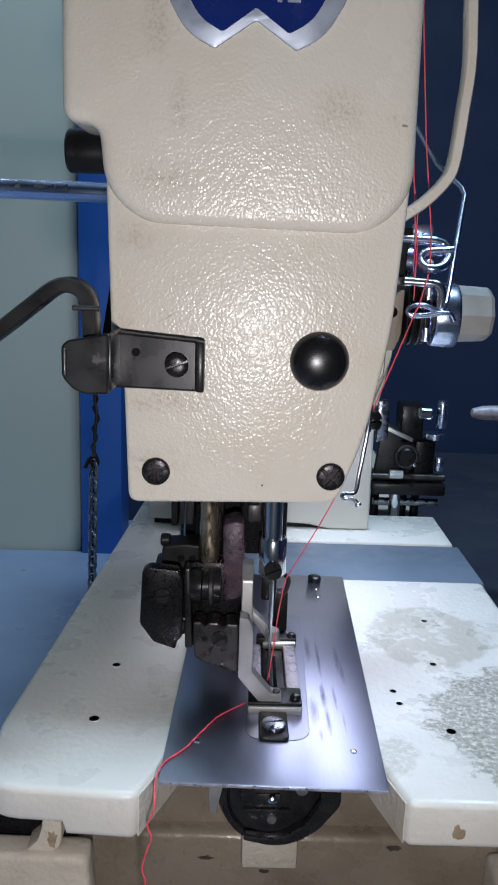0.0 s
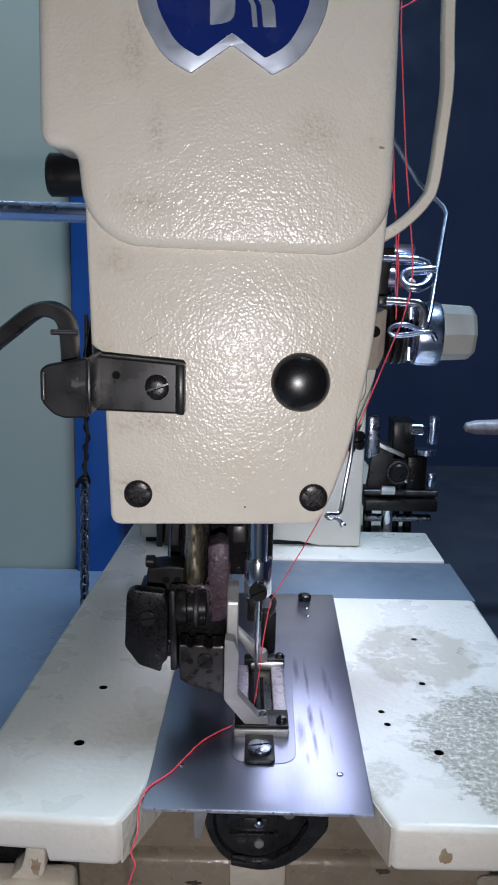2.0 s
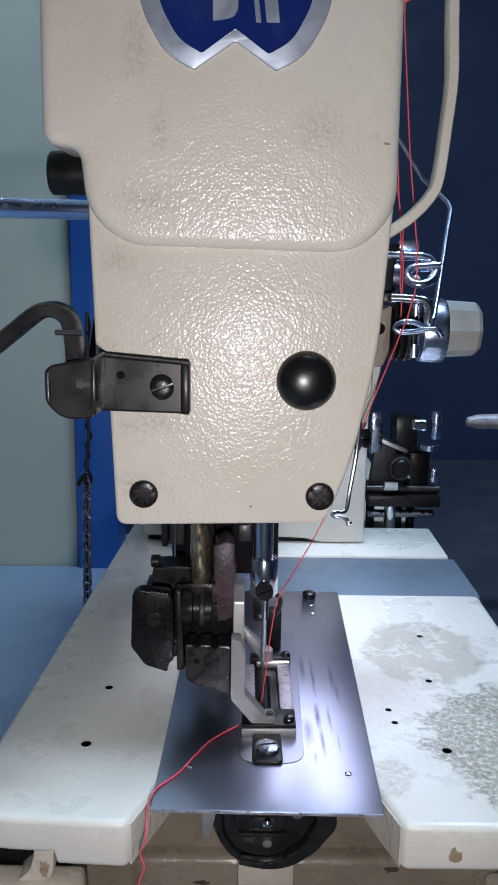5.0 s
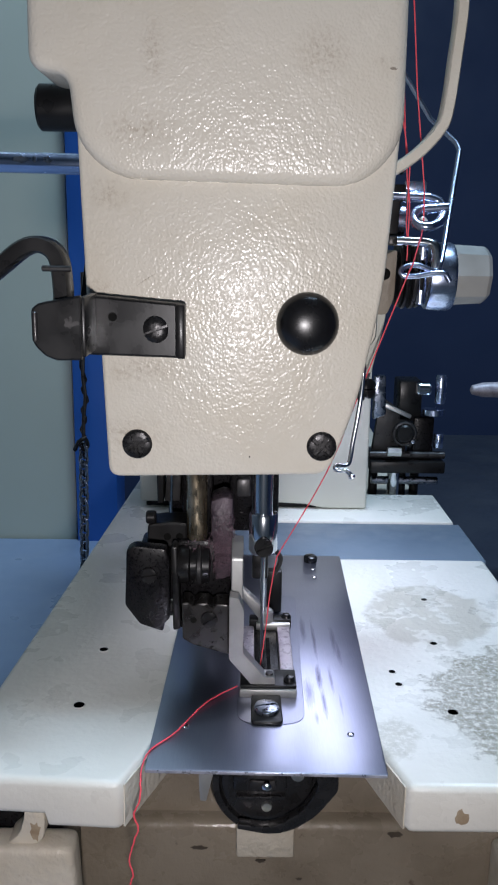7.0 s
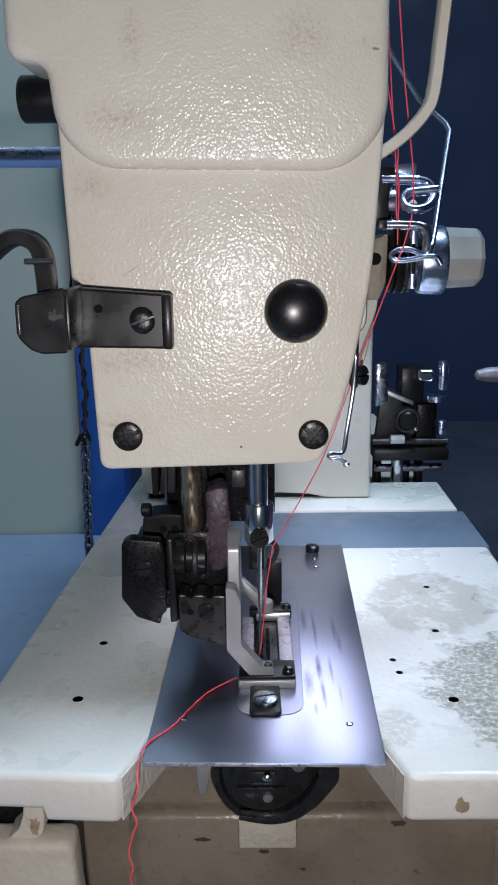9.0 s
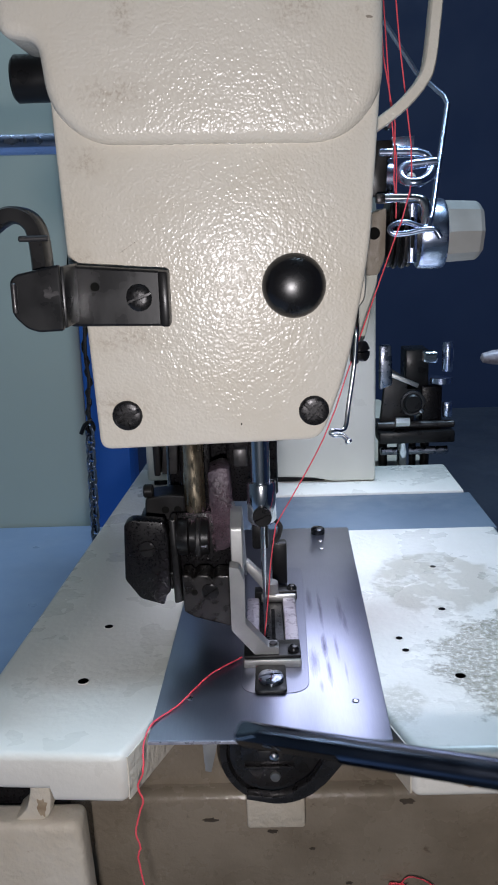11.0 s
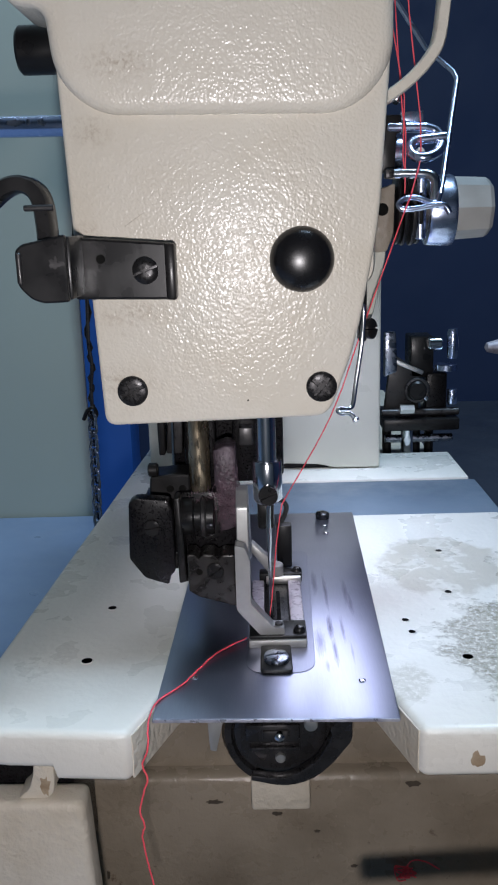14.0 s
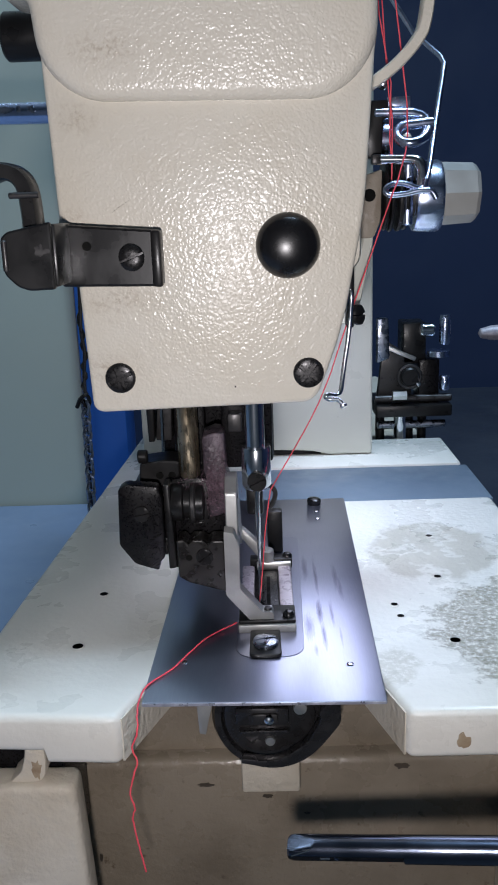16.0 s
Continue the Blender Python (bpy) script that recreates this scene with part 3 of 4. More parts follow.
for hx, hy in ((0.0442, 0.2440), (-0.0045, 0.2475), (0.0428, 0.3745), (0.0428, 0.3655)):
    part("rivet", lathe([(0, 0.0011), (0.0003, 0.0010), (0.0005, 0.0005), (0.0005, 0)], (hx, hy, 0.0013), (0, 0, 1), 16), CHROME, plate)
screw(plate, (0.0425, 0.3845, 0.0013), (0, 0, 1), 0.0030, 0.0030, PLUG, 30, "button_screw")

# rotary hook under the plate
HX, HZ = 0.0212, -0.0215
bm = lathe([(0, 0.0), (0, 0.0180), (0.0015, 0.0190), (0.006, 0.0190), (0.0085, 0.0180), (0.0085, 0.0160), (0.0065, 0.0155), (0.0065, 0)], (HX, 0.2615, HZ), (0, -1, 0), 56)
for v in bm.verts:
    v.co.z = min(v.co.z, -0.0015)
hk = part("hook", bm, HOOKSTEEL, mc, "black rotary hook with bobbin case")
part("latch", box(HX - 0.0115, HX + 0.0050, 0.2515, 0.2555, HZ - 0.002, HZ + 0.004, 0.0008), HOOKSTEEL, hk)
part("latch", box(HX - 0.0065, HX + 0.0015, 0.2505, 0.2530, HZ - 0.0006, HZ + 0.0026, 0.0006), STEELDARK, hk)
part("latch_bar", box(HX - 0.0115, HX + 0.0055, 0.2510, 0.2545, HZ + 0.0052, HZ + 0.0066, 0.0004), HOOKSTEEL, hk)
part("latch_bar", box(HX - 0.0105, HX + 0.0050, 0.2510, 0.2545, HZ - 0.0046, HZ - 0.0034, 0.0004), HOOKSTEEL, hk)
part("case_cover", lathe([(0, 0.0145), (0.0012, 0.0140), (0.0016, 0.012), (0.0016, 0)], (HX - 0.001, 0.2552, HZ), (0, -1, 0), 40), HOOKSTEEL, hk)
part("pin", lathe([(0, 0.0017), (0.0012, 0.0015), (0.0018, 0.0007), (0.0020, 0)], (HX - 0.0012, 0.2505, HZ + 0.0010), (0, -1, 0), 18), CHROME, hk)
part("pin", lathe([(0, 0.0017), (0.001, 0.0015), (0.0012, 0)], (HX - 0.0010, 0.2538, HZ - 0.0085), (0, -1, 0), 18), SATIN, hk)
part("pin", lathe([(0, 0.0022), (0.001, 0.0020), (0.0012, 0)], (HX + 0.0085, 0.2538, HZ + 0.0028), (0, -1, 0), 18), SATIN, hk)
part("pin", lathe([(0, 0.0010), (0.001, 0.0009), (0.0012, 0)], (HX + 0.0142, 0.2520, HZ - 0.0015), (0, -1, 0), 14), STEELDARK, hk)
beak = rounded([(0.0095, 0.0150), (0.0215, 0.0140), (0.0212, 0.0075), (0.0150, 0.0010), (0.0140, 0.0045), (0.0165, 0.0075), (0.0160, 0.0105), (0.0125, 0.0095)], [0.001] * 8)
part("beak", prism([(HX + x, HZ + z) for x, z in beak], "y", 0.2480, 0.2525, 0.0009), HOOKSTEEL, hk)
arm_pts = rounded([(0.0418, -0.0150), (0.0420, -0.0211), (0.0348, -0.0306), (0.0264, -0.0352), (0.0194, -0.0362), (0.0110, -0.0345), (0.0114, -0.0328), (0.0200, -0.0340), (0.0244, -0.0328), (0.0313, -0.0280), (0.0355, -0.0206), (0.0362, -0.0150)], [0.001, 0.002, 0.003, 0.004, 0.004, 0.0005, 0.0005, 0.004, 0.004, 0.003, 0.002, 0.001])
part("ring_arm", prism(arm_pts, "y", 0.2485, 0.2520, 0.0006), HOOKSTEEL, hk)
part("blade", prism([(-0.0000, -0.0026), (0.0045, -0.0025), (0.0022, -0.0126), (0.0005, -0.0122)], "y", 0.2315, 0.2325, 0.0002), FORK, mc, "bright pointed knife blade")

# arm and column behind the face
arm = rounded([(-0.031, 0.112), (-0.030, 0.235), (-0.044, 0.25), (0.0, 0.27), (0.049, 0.25), (0.050, 0.112)], [0.006, 0, 0.004, 0.03, 0.01, 0.006])
part("arm", prism(arm, "y", 0.266, 0.50, 0.002), CREAM, mc)
# two black blocks added so that the needle plate mirrors darkness on its left
part("underarm_dark_block", box(-0.029, 0.030, 0.276, 0.462, 0.100, 0.1125, 0.002), CASTBLACK, mc, "black block added under the arm to darken the plate's reflection")
part("column_dark_block", box(-0.024, 0.026, 0.452, 0.4665, 0.0035, 0.0995, 0.002), CASTBLACK, mc, "black block added before the column to darken the plate's reflection")
part("column", prism([(-0.045, 0.262), (-0.045, 0.0032), (0.030, 0.0032), (0.046, 0.0024), (0.056, 0.0002), (0.0793, 0.0002), (0.0793, 0.262)], "y", 0.467, 0.62, 0.0016, 3), COLUMNPAINT, mc)
# black slab takes the place of the shaded gap beneath the column
part("column_gap_shade", box(-0.042, 0.0520, 0.471, 0.60, -0.0006, 0.0030, 0.0005), BLACK, mc)

part("arm_flank", prism(rounded([(0.040, 0.124), (0.0575, 0.124), (0.0575, 0.1185), (0.0535, 0.1000), (0.0500, 0.0930), (0.040, 0.0930)], [0, 0, 0.002, 0.002, 0.002, 0]), "y", 0.2985, 0.335, 0.001), COLUMNPAINT, mc)

# face plate and upper cover, whose far flank widens towards the arm
def flared(bm, y0, y1, grow):
    for v in bm.verts:
        if v.co.x > 0.030:
            v.co.x += grow * (v.co.y - y0) / (y1 - y0) * min(1.0, (v.co.x - 0.030) / 0.012)
    return bm


on[0] = "face"
low = rounded([(-0.0345, 0.172), (-0.0330, 0.1195), (-0.0295, 0.1130), (-0.0280, 0.0742), (0.0363, 0.0755), (0.0440, 0.0960), (0.0503, 0.1290), (0.0530, 0.172)],
              [0, 0.002, 0.002, 0.0035, 0.0045, 0.01, 0.01, 0])
face = part("face_plate", flared(prism(low, "y", 0.262, 0.286, 0.0013, 3), 0.262, 0.286, 0.0026), CREAM, mc, "cream orange-peel enamel face plate with oily grime")
top = rounded([(-0.0455, 0.262), (-0.0463, 0.1855), (-0.0360, 0.1845), (-0.0345, 0.1678), (-0.0240, 0.1585), (0.0420, 0.1571), (0.0532, 0.1682), (0.0522, 0.262)],
              [0.01, 0.005, 0.004, 0.012, 0.016, 0.016, 0.012, 0.01], 8)
part("upper_cover", flared(prism(top, "y", 0.2580, 0.288, 0.0034, 4), 0.258, 0.288, 0.0034), CREAM, mc, "cream enamel upper cover, rounded along its lower edge")

# badge on the upper cover: plain two-pointed shield
def shield(s, w, lift=0.0):
    pts = [(0.0, -0.0135), (0.0115, -0.0210), (0.0195, -0.0170), (0.0262, -0.0060), (0.0272, 0.0040), (0.0230, 0.0150), (0.0110, 0.0215), (0.0, 0.0230)]
    pts = pts + [(-x, z) for x, z in pts[-2:0:-1]]
    return [(0.0073 + x * w, 0.2259 + lift + z * s) for x, z in rounded(pts, [0.001, 0.001, 0.006, 0.007, 0.008, 0.008, 0.008, 0.008, 0.008, 0.008, 0.008, 0.007, 0.006, 0.001])]


bad = part("badge", prism(shield(1.0, 0.972), "y", 0.2568, 0.2582, 0.0004, 2), BADGERIM, mc, "silver-rimmed blue badge")
part("field", prism(shield(0.84, 0.785, 0.0008), "y", 0.2564, 0.2570, 0.0001, 1), BADGEBLUE, bad)
part("emblem", prism(rounded([(0.0012, 0.2171), (0.0080, 0.2181), (0.0082, 0.24), (0.0012, 0.24)], [0, 0.003, 0, 0]), "y", 0.2560, 0.2566, 0.0002, 1), BADGERIM, bad)
for ex, ew in ((0.0100, 0.0014), (0.0128, 0.0036)):
    wave = [(ex + 0.0028, 0.2169), (ex + 0.0022, 0.2221), (ex - 0.0002, 0.2266), (ex + 0.0012, 0.2331), (ex + 0.003, 0.24)]
    part("emblem", prism(wave + [(x + ew, z) for x, z in wave[::-1]], "y", 0.2560, 0.2566, 0.0001, 1), BADGERIM, bad)

# face fittings
part("plug", lathe([(-0.001, 0.0089), (0.0005, 0.0089), (0.0018, 0.0083), (0.0032, 0.0069), (0.0041, 0.0050), (0.0046, 0.0027), (0.0048, 0)], (0.0293, 0.262, 0.1198), (0, -1, 0), 40),
     PLUG, mc, "glossy black domed plug")
for sx, sz, rot in ((-0.0195, 0.0843, 25), (0.0344, 0.0842, 50)):
    bm = ring((sx, 0.2618, sz), (0, -1, 0), 0.0038, 0.0006, 28, 8)
    part("countersink", bm, HEADSTEEL, mc)
    screw(mc, (sx, 0.2622, sz), (0, -1, 0), 0.0034, 0.0012, HEADSTEEL, rot, "face_screw", 0.35, True)

for hair in ([(-0.0187, 0.2619, 0.1300), (-0.0165, 0.2619, 0.1315), (-0.0134, 0.2619, 0.1334)],):
    part("paint_scratch", tube(smooth_line(hair, 4), 0.00004, 5), STAINED, face)
blot("speck", (0.0134, 0.2619, 0.0808), 0.0003, 0.0003, HOLE, face, 41)
blot("speck", (0.0495, 0.2578, 0.1867), 0.0011, 0.0004, STAINED, face, 42)

# foot-lift bracket and lever
bk = part("lift_bracket", prism(rounded([(-0.0325, 0.1110), (-0.0325, 0.1276), (-0.0056, 0.1253), (-0.0056, 0.1103)], [0, 0, 0.001, 0.001]), "y", 0.2560, 0.2612, 0.0008), BLACK, mc, "black steel foot-lift bracket", False)
part("flange", prism([(-0.0076, 0.1104), (-0.0076, 0.1254), (-0.0049, 0.1252), (-0.0049, 0.1102)], "y", 0.2546, 0.2600, 0.0007), BLACK, bk)
on[0] = "lever"
part("cheek", prism(rounded([(-0.0318, 0.1106), (-0.0318, 0.1278), (-0.0432, 0.1256), (-0.0450, 0.1240), (-0.0450, 0.1150), (-0.0415, 0.1115), (-0.0385, 0.1104)], [0, 0, 0.001, 0.001, 0.002, 0.001, 0.001]), "y", 0.2462, 0.2488, 0.0006), BLACK, bk, "", False)
part("cheek_side", box(-0.0450, -0.0432, 0.2490, 0.2660, 0.1150, 0.1240, 0.0007), BLACK, bk)
part("cheek_side", box(-0.0330, -0.0312, 0.2492, 0.2690, 0.1110, 0.1272, 0.0006), BLACK, bk)
part("cheek_edge", rod((-0.0440, 0.2462, 0.1155), (-0.0440, 0.2462, 0.1235), 0.0008, cham=0.0003), STEELDARK, bk)
blot("worn_dimple", (-0.0350, 0.24605, 0.1207), 0.0014, 0.0019, STEELDARK, bk, 31)
blot("worn_dimple", (-0.0332, 0.24600, 0.1204), 0.0015, 0.0007, STEELDARK, bk, 32)
on[0] = "face"
part("blind_hole", lathe([(0, 0.0013), (0.0002, 0.0012), (0.0002, 0)], (-0.0250, 0.2561, 0.1216), (0, -1, 0), 18), HOLE, bk)
screw(bk, (-0.0130, 0.2560, 0.1183), (0, -1, 0), 0.0034, 0.0024, HEADSTEEL, 20, "bracket_screw")
on[0] = "lever"
lev = smooth_line([(-0.0378, 0.2535, 0.120), (-0.0377, 0.2535, 0.1300), (-0.0388, 0.2535, 0.1375), (-0.0425, 0.2535, 0.1405), (-0.0475, 0.2535, 0.1398), (-0.0545, 0.2535, 0.1345), (-0.0640, 0.2535, 0.1270), (-0.085, 0.2535, 0.111)], 5)
lv = part("lift_lever", tube(lev, 0, flat=(0.0022, 0.0042)), BLACK, mc, "bent black steel lever")
part("pin", rod((-0.0422, 0.2490, 0.1345), (-0.0345, 0.2490, 0.1345), 0.0008, cham=0.0002), STEELDARK, lv)

on[0] = ""

# black knob and bar beside the cover, chrome rod further back
part("thumb_knob", rod((-0.0512, 0.292, 0.1808), (-0.034, 0.292, 0.1808), 0.0068, cham=0.0008, seg=28), BLACK, mc)
part("side_bar", prism([(-0.0350, 0.158), (-0.0385, 0.136), (-0.0405, 0.124), (-0.0405, 0.118), (-0.0325, 0.116), (-0.0325, 0.158)], "y", 0.290, 0.298, 0.0008), BLACK, mc)
rd = part("knee_rod", rod((-0.40, 0.47, 0.184), (-0.040, 0.47, 0.179), 0.0052, seg=20), SPOTCHROME, mc, "spotted chrome rod")
for kx, kw in ((-0.1010, 0.0050), (-0.0880, 0.0022), (-0.1130, 0.0016), (-0.0945, 0.0012)):
    blot("tarnish_spot", (kx, 0.4646, 0.1803 - (kx + 0.04) * 0.0139), kw, 0.0018, CHAINSTEEL, rd, int(kx * -10000))

# tension unit
on[0] = "tension"
base_pts = rounded([(0.0450, 0.1212), (0.0548, 0.1215), (0.0568, 0.1265), (0.0571, 0.1409), (0.0541, 0.1397), (0.0450, 0.1385)], [0, 0.001, 0.002, 0.001, 0.001, 0])
tn = part("tension_base", prism(base_pts, "y", 0.280, 0.296, 0.0006), STAINED, mc, "chrome thread tension unit on the arm side")
part("screw_hole", lathe([(0, 0.0019), (0.0003, 0.0017), (0.0003, 0)], (0.0534, 0.2801, 0.1336), (0, -1, 0), 16), HOLE, tn)
for dx, dr, dm in ((0.0578, 0.0100, BLACK), (0.0594, 0.0104, BLACK), (0.0618, 0.0104, STEELDARK), (0.0636, 0.0100, BLACK)):
    part("disc", lathe([(0, 0.004), (0.0001, dr), (0.0006, dr + 0.0002), (0.0011, dr), (0.0012, 0.004)], (dx, 0.286, 0.1335), (1, 0, 0), 32), dm, tn)
part("inner_drum", rod((0.0635, 0.286, 0.1332), (0.0672, 0.286, 0.1332), 0.0062, seg=28), STEELDARK, tn)
part("drum", lathe([(0, 0.006), (0, 0.0098), (0.0008, 0.0101), (0.0068, 0.0104), (0.0077, 0.0100), (0.0079, 0.006)], (0.0670, 0.286, 0.1328), (1, 0, 0), 40), BLUEREFLECT, tn)
part("knob", lathe([(0, 0.0070), (0, 0.0088), (0.0006, 0.0091), (0.0098, 0.0086), (0.0110, 0.0078), (0.0113, 0)], (0.0747, 0.286, 0.1334), (1, 0, 0), 8), KNOBSTEEL, tn, "faceted satin tension knob", False)
part("upper_post", rod((0.055, 0.283, 0.1563), (0.0665, 0.283, 0.1560), 0.0015, cham=0.0003), BLUEREFLECT, tn)
part("post_nut", rod((0.0590, 0.283, 0.1562), (0.0602, 0.283, 0.1562), 0.0020, seg=6, cham=0.0003), CHROME, tn)
part("guide_loop", tube(smooth_line([(0.0660, 0.283, 0.1560), (0.0690, 0.283, 0.1550), (0.0705, 0.2815, 0.1525), (0.0690, 0.279, 0.1492), (0.0655, 0.277, 0.1475), (0.0622, 0.278, 0.1480), (0.0612, 0.280, 0.1502), (0.0630, 0.281, 0.1523), (0.0670, 0.281, 0.1528), (0.0715, 0.281, 0.1532)], 6), 0.0015, 12), BLUEREFLECT, tn)
part("eye", rod((0.0640, 0.284, 0.1490), (0.0640, 0.279, 0.1490), 0.0014, cham=0.0003), SATIN, tn)
part("lower_pin", tube(smooth_line([(0.0545, 0.279, 0.1434), (0.0632, 0.277, 0.1431), (0.0666, 0.276, 0.1424), (0.0678, 0.2752, 0.1400), (0.0674, 0.2748, 0.1365), (0.0671, 0.2748, 0.1335)], 5), 0.0015, 12), CHROME, tn)
part("pin_nut", box(0.0538, 0.0563, 0.2770, 0.2812, 0.1421, 0.1447, 0.0003), STEELDARK, tn)
part("stay", rod((0.0643, 0.2785, 0.1420), (0.0643, 0.2785, 0.1248), 0.0016, cham=0.0004), BLUEREFLECT, tn)
part("clip_block", prism([(0.0525, 0.1440), (0.0572, 0.1440), (0.0576, 0.1545), (0.0590, 0.1549), (0.0590, 0.1597), (0.0525, 0.1597)], "y", 0.282, 0.290, 0.0005), BLACK, tn)
part("clip_plate", box(0.0595, 0.0662, 0.287, 0.2885, 0.1575, 0.1611, 0.0003), BLUEREFLECT, tn)
part("stud", lathe([(0, 0.0016), (0.002, 0.0015), (0.0026, 0.0008), (0.0027, 0)], (0.0575, 0.284, 0.1640), (0.3, -1, 0.2), 16), CHROME, tn)
part("rear_disc", rod((0.0570, 0.290, 0.1495), (0.0605, 0.290, 0.1495), 0.0050, seg=24, cham=0.0006), BLUEREFLECT, tn)
part("top_eye", ring((0.0547, 0.285, 0.2342), (0.2, -1, 0.3), 0.0026, 0.0007, 24, 8), CHROME, tn)
part("top_eye_stem", rod((0.0427, 0.287, 0.2372), (0.0525, 0.285, 0.2350), 0.0007), CHROME, tn)
part("check_spring", tube([Vector(p) for p in ((0.0480, 0.312, 0.212), (0.0590, 0.310, 0.1990), (0.0700, 0.307, 0.1815), (0.0780, 0.304, 0.1740), (0.0788, 0.302, 0.1715), (0.0780, 0.300, 0.1680), (0.0728, 0.285, 0.1502), (0.0702, 0.278, 0.1400))]
                          + smooth_line([(0.0686, 0.2727, 0.1372), (0.0678, 0.2722, 0.1352), (0.0660, 0.2720, 0.1350), (0.0618, 0.2720, 0.1364), (0.0584, 0.2718, 0.1361), (0.0568, 0.2714, 0.1346), (0.0582, 0.2710, 0.1334), (0.0624, 0.2707, 0.1336), (0.0662, 0.2704, 0.1343), (0.0694, 0.2704, 0.1341), (0.0710, 0.2704, 0.1320)], 6), 0.00085, 10), BLUEREFLECT, tn, "bent wire take-up spring")
on[0] = ""
part("thread_guard", tube(smooth_line([(0.0705, 0.284, 0.262), (0.0712, 0.284, 0.2280), (0.0722, 0.284, 0.2090), (0.0712, 0.284, 0.1945), (0.0697, 0.284, 0.1800), (0.0675, 0.284, 0.1745), (0.0620, 0.284, 0.1685), (0.0550, 0.284, 0.1635), (0.048, 0.284, 0.1595)], 6), 0, flat=(0.0017, 0.0032)), CREAM, mc, "cream enamel thread guard bar")
part("guard_seam", tube(smooth_line([(0.0703, 0.2821, 0.262), (0.0710, 0.2821, 0.2280), (0.0720, 0.2821, 0.2090), (0.0710, 0.2821, 0.1945), (0.0694, 0.2821, 0.1800)], 6), 0.00022, 6), STAINED, mc)

# wire thread guide at the face's side
gd = part("wire_guide", tube(smooth_line([(0.0476, 0.2865, 0.0985), (0.0478, 0.2855, 0.1040), (0.0484, 0.2845, 0.1050), (0.0489, 0.284, 0.1030), (0.0482, 0.284, 0.0930), (0.0463, 0.2825, 0.0810), (0.0453, 0.281, 0.0750),
                                          (0.0438, 0.280, 0.0737), (0.0412, 0.279, 0.0741), (0.0404, 0.2785, 0.0733), (0.0418, 0.278, 0.0727), (0.0440, 0.278, 0.0727), (0.0456, 0.2778, 0.0712)], 5), 0.0007, 10), CHROME, mc, "bent wire thread guide")
part("wire_end", lathe([(0, 0.0008), (0.0004, 0.0012), (0.0012, 0.0010), (0.0015, 0)], (0.0455, 0.2778, 0.0713), (0.5, -0.5, -1), 12), CHROME, gd)
part("guide_clamp", box(0.0476, 0.0500, 0.286, 0.292, 0.0935, 0.115, 0.0006), BLACK, gd)
screw(gd, (0.0502, 0.288, 0.0972), (0.75, -0.65, 0.1), 0.0030, 0.0028, BLACK, 0, "guide_screw")

# presser bar, needle bar and their fittings
nb = part("needle_bar", rod((0.0181, 0.280, 0.0555), (0.0181, 0.280, 0.115), 0.0031, seg=28), CHROME, mc)
part("needle_clamp", lathe([(0, 0.0022), (0.0010, 0.0040), (0.0022, 0.0047), (0.0140, 0.0047), (0.0146, 0.0044), (0.0146, 0.003)], (0.0183, 0.280, 0.0435), (0, 0, 1), 28), CHROME, nb)
part("bright_wire", rod((-0.0120, 0.2880, 0.0550), (-0.0108, 0.2880, 0.1130), 0.0004, seg=8), CHROME, mc)
part("clamp_skirt", box(0.0148, 0.0202, 0.2815, 0.286, 0.0343, 0.0440, 0.001), BLACK, nb)
screw(nb, (0.0184, 0.2765, 0.0480), (0, -1, 0), 0.0029, 0.0026, BLACK, 25, "clamp_screw", 0.0)
part("needle", lathe([(0, 0.0008), (0.014, 0.0008), (0.017, 0.00055), (0.038, 0.00045), (0.0435, 0.0)], (0.0183, 0.2790, 0.0440), (0.003, 0, -1), 14), CHROME, nb)
part("side_hook", tube(smooth_line([(0.0222, 0.281, 0.0450), (0.0240, 0.281, 0.0425), (0.0236, 0.281, 0.0395), (0.0222, 0.281, 0.0370)], 4), 0.0008, 8), STEELDARK, nb)
part("presser_bar", rod((-0.0034, 0.286, 0.0470), (-0.0034, 0.286, 0.115), 0.0034, seg=28), BRASS, mc, "oil-stained steel presser bar")
pf = part("presser_frame", prism([(0.0012, 0.0612), (0.0050, 0.0626), (0.0084, 0.0622), (0.0086, 0.0490), (0.0094, 0.0456), (0.0090, 0.037), (0.0060, 0.0345), (0.0028, 0.0343), (0.0024, 0.0400), (0.0028, 0.0458), (0.0014, 0.0500)], "y", 0.281, 0.294, 0.0010, 2), LINT, mc, "lint-covered presser frame")
part("upper_link", prism(rounded([(-0.0200, 0.0446), (-0.0066, 0.0441), (-0.0064, 0.0526), (-0.0110, 0.0530), (-0.0193, 0.0521)], [0.001] * 5), "y", 0.284, 0.296, 0.0008), BLACK, pf, "", False)
for ux in (-0.0135, -0.0095):
    part("link_hole", lathe([(0, 0.0013), (0.0003, 0.0012), (0.0003, 0)], (ux + 0.0005, 0.2842, 0.0480), (0, -1, 0), 14), HOLE, pf)
part("link_roller", rod((-0.0200, 0.286, 0.0540), (-0.0168, 0.286, 0.0540), 0.0022, cham=0.0004), BLACK, pf)
part("guide_strip", prism([(-0.0148, 0.057), (-0.0095, 0.057), (-0.0085, 0.085), (-0.0125, 0.085)], "y", 0.294, 0.300, 0.0005), STEELDARK, pf)
part("guide_strip", prism([(-0.0170, 0.057), (-0.0150, 0.057), (-0.0145, 0.085), (-0.0175, 0.085)], "y", 0.292, 0.302, 0.0005), BLACK, pf)
# black blocks added in place of the shade between these parts
part("shade_fill_block", box(-0.0112, 0.0082, 0.2825, 0.300, 0.016, 0.0475, 0.0015), CASTBLACK, pf)
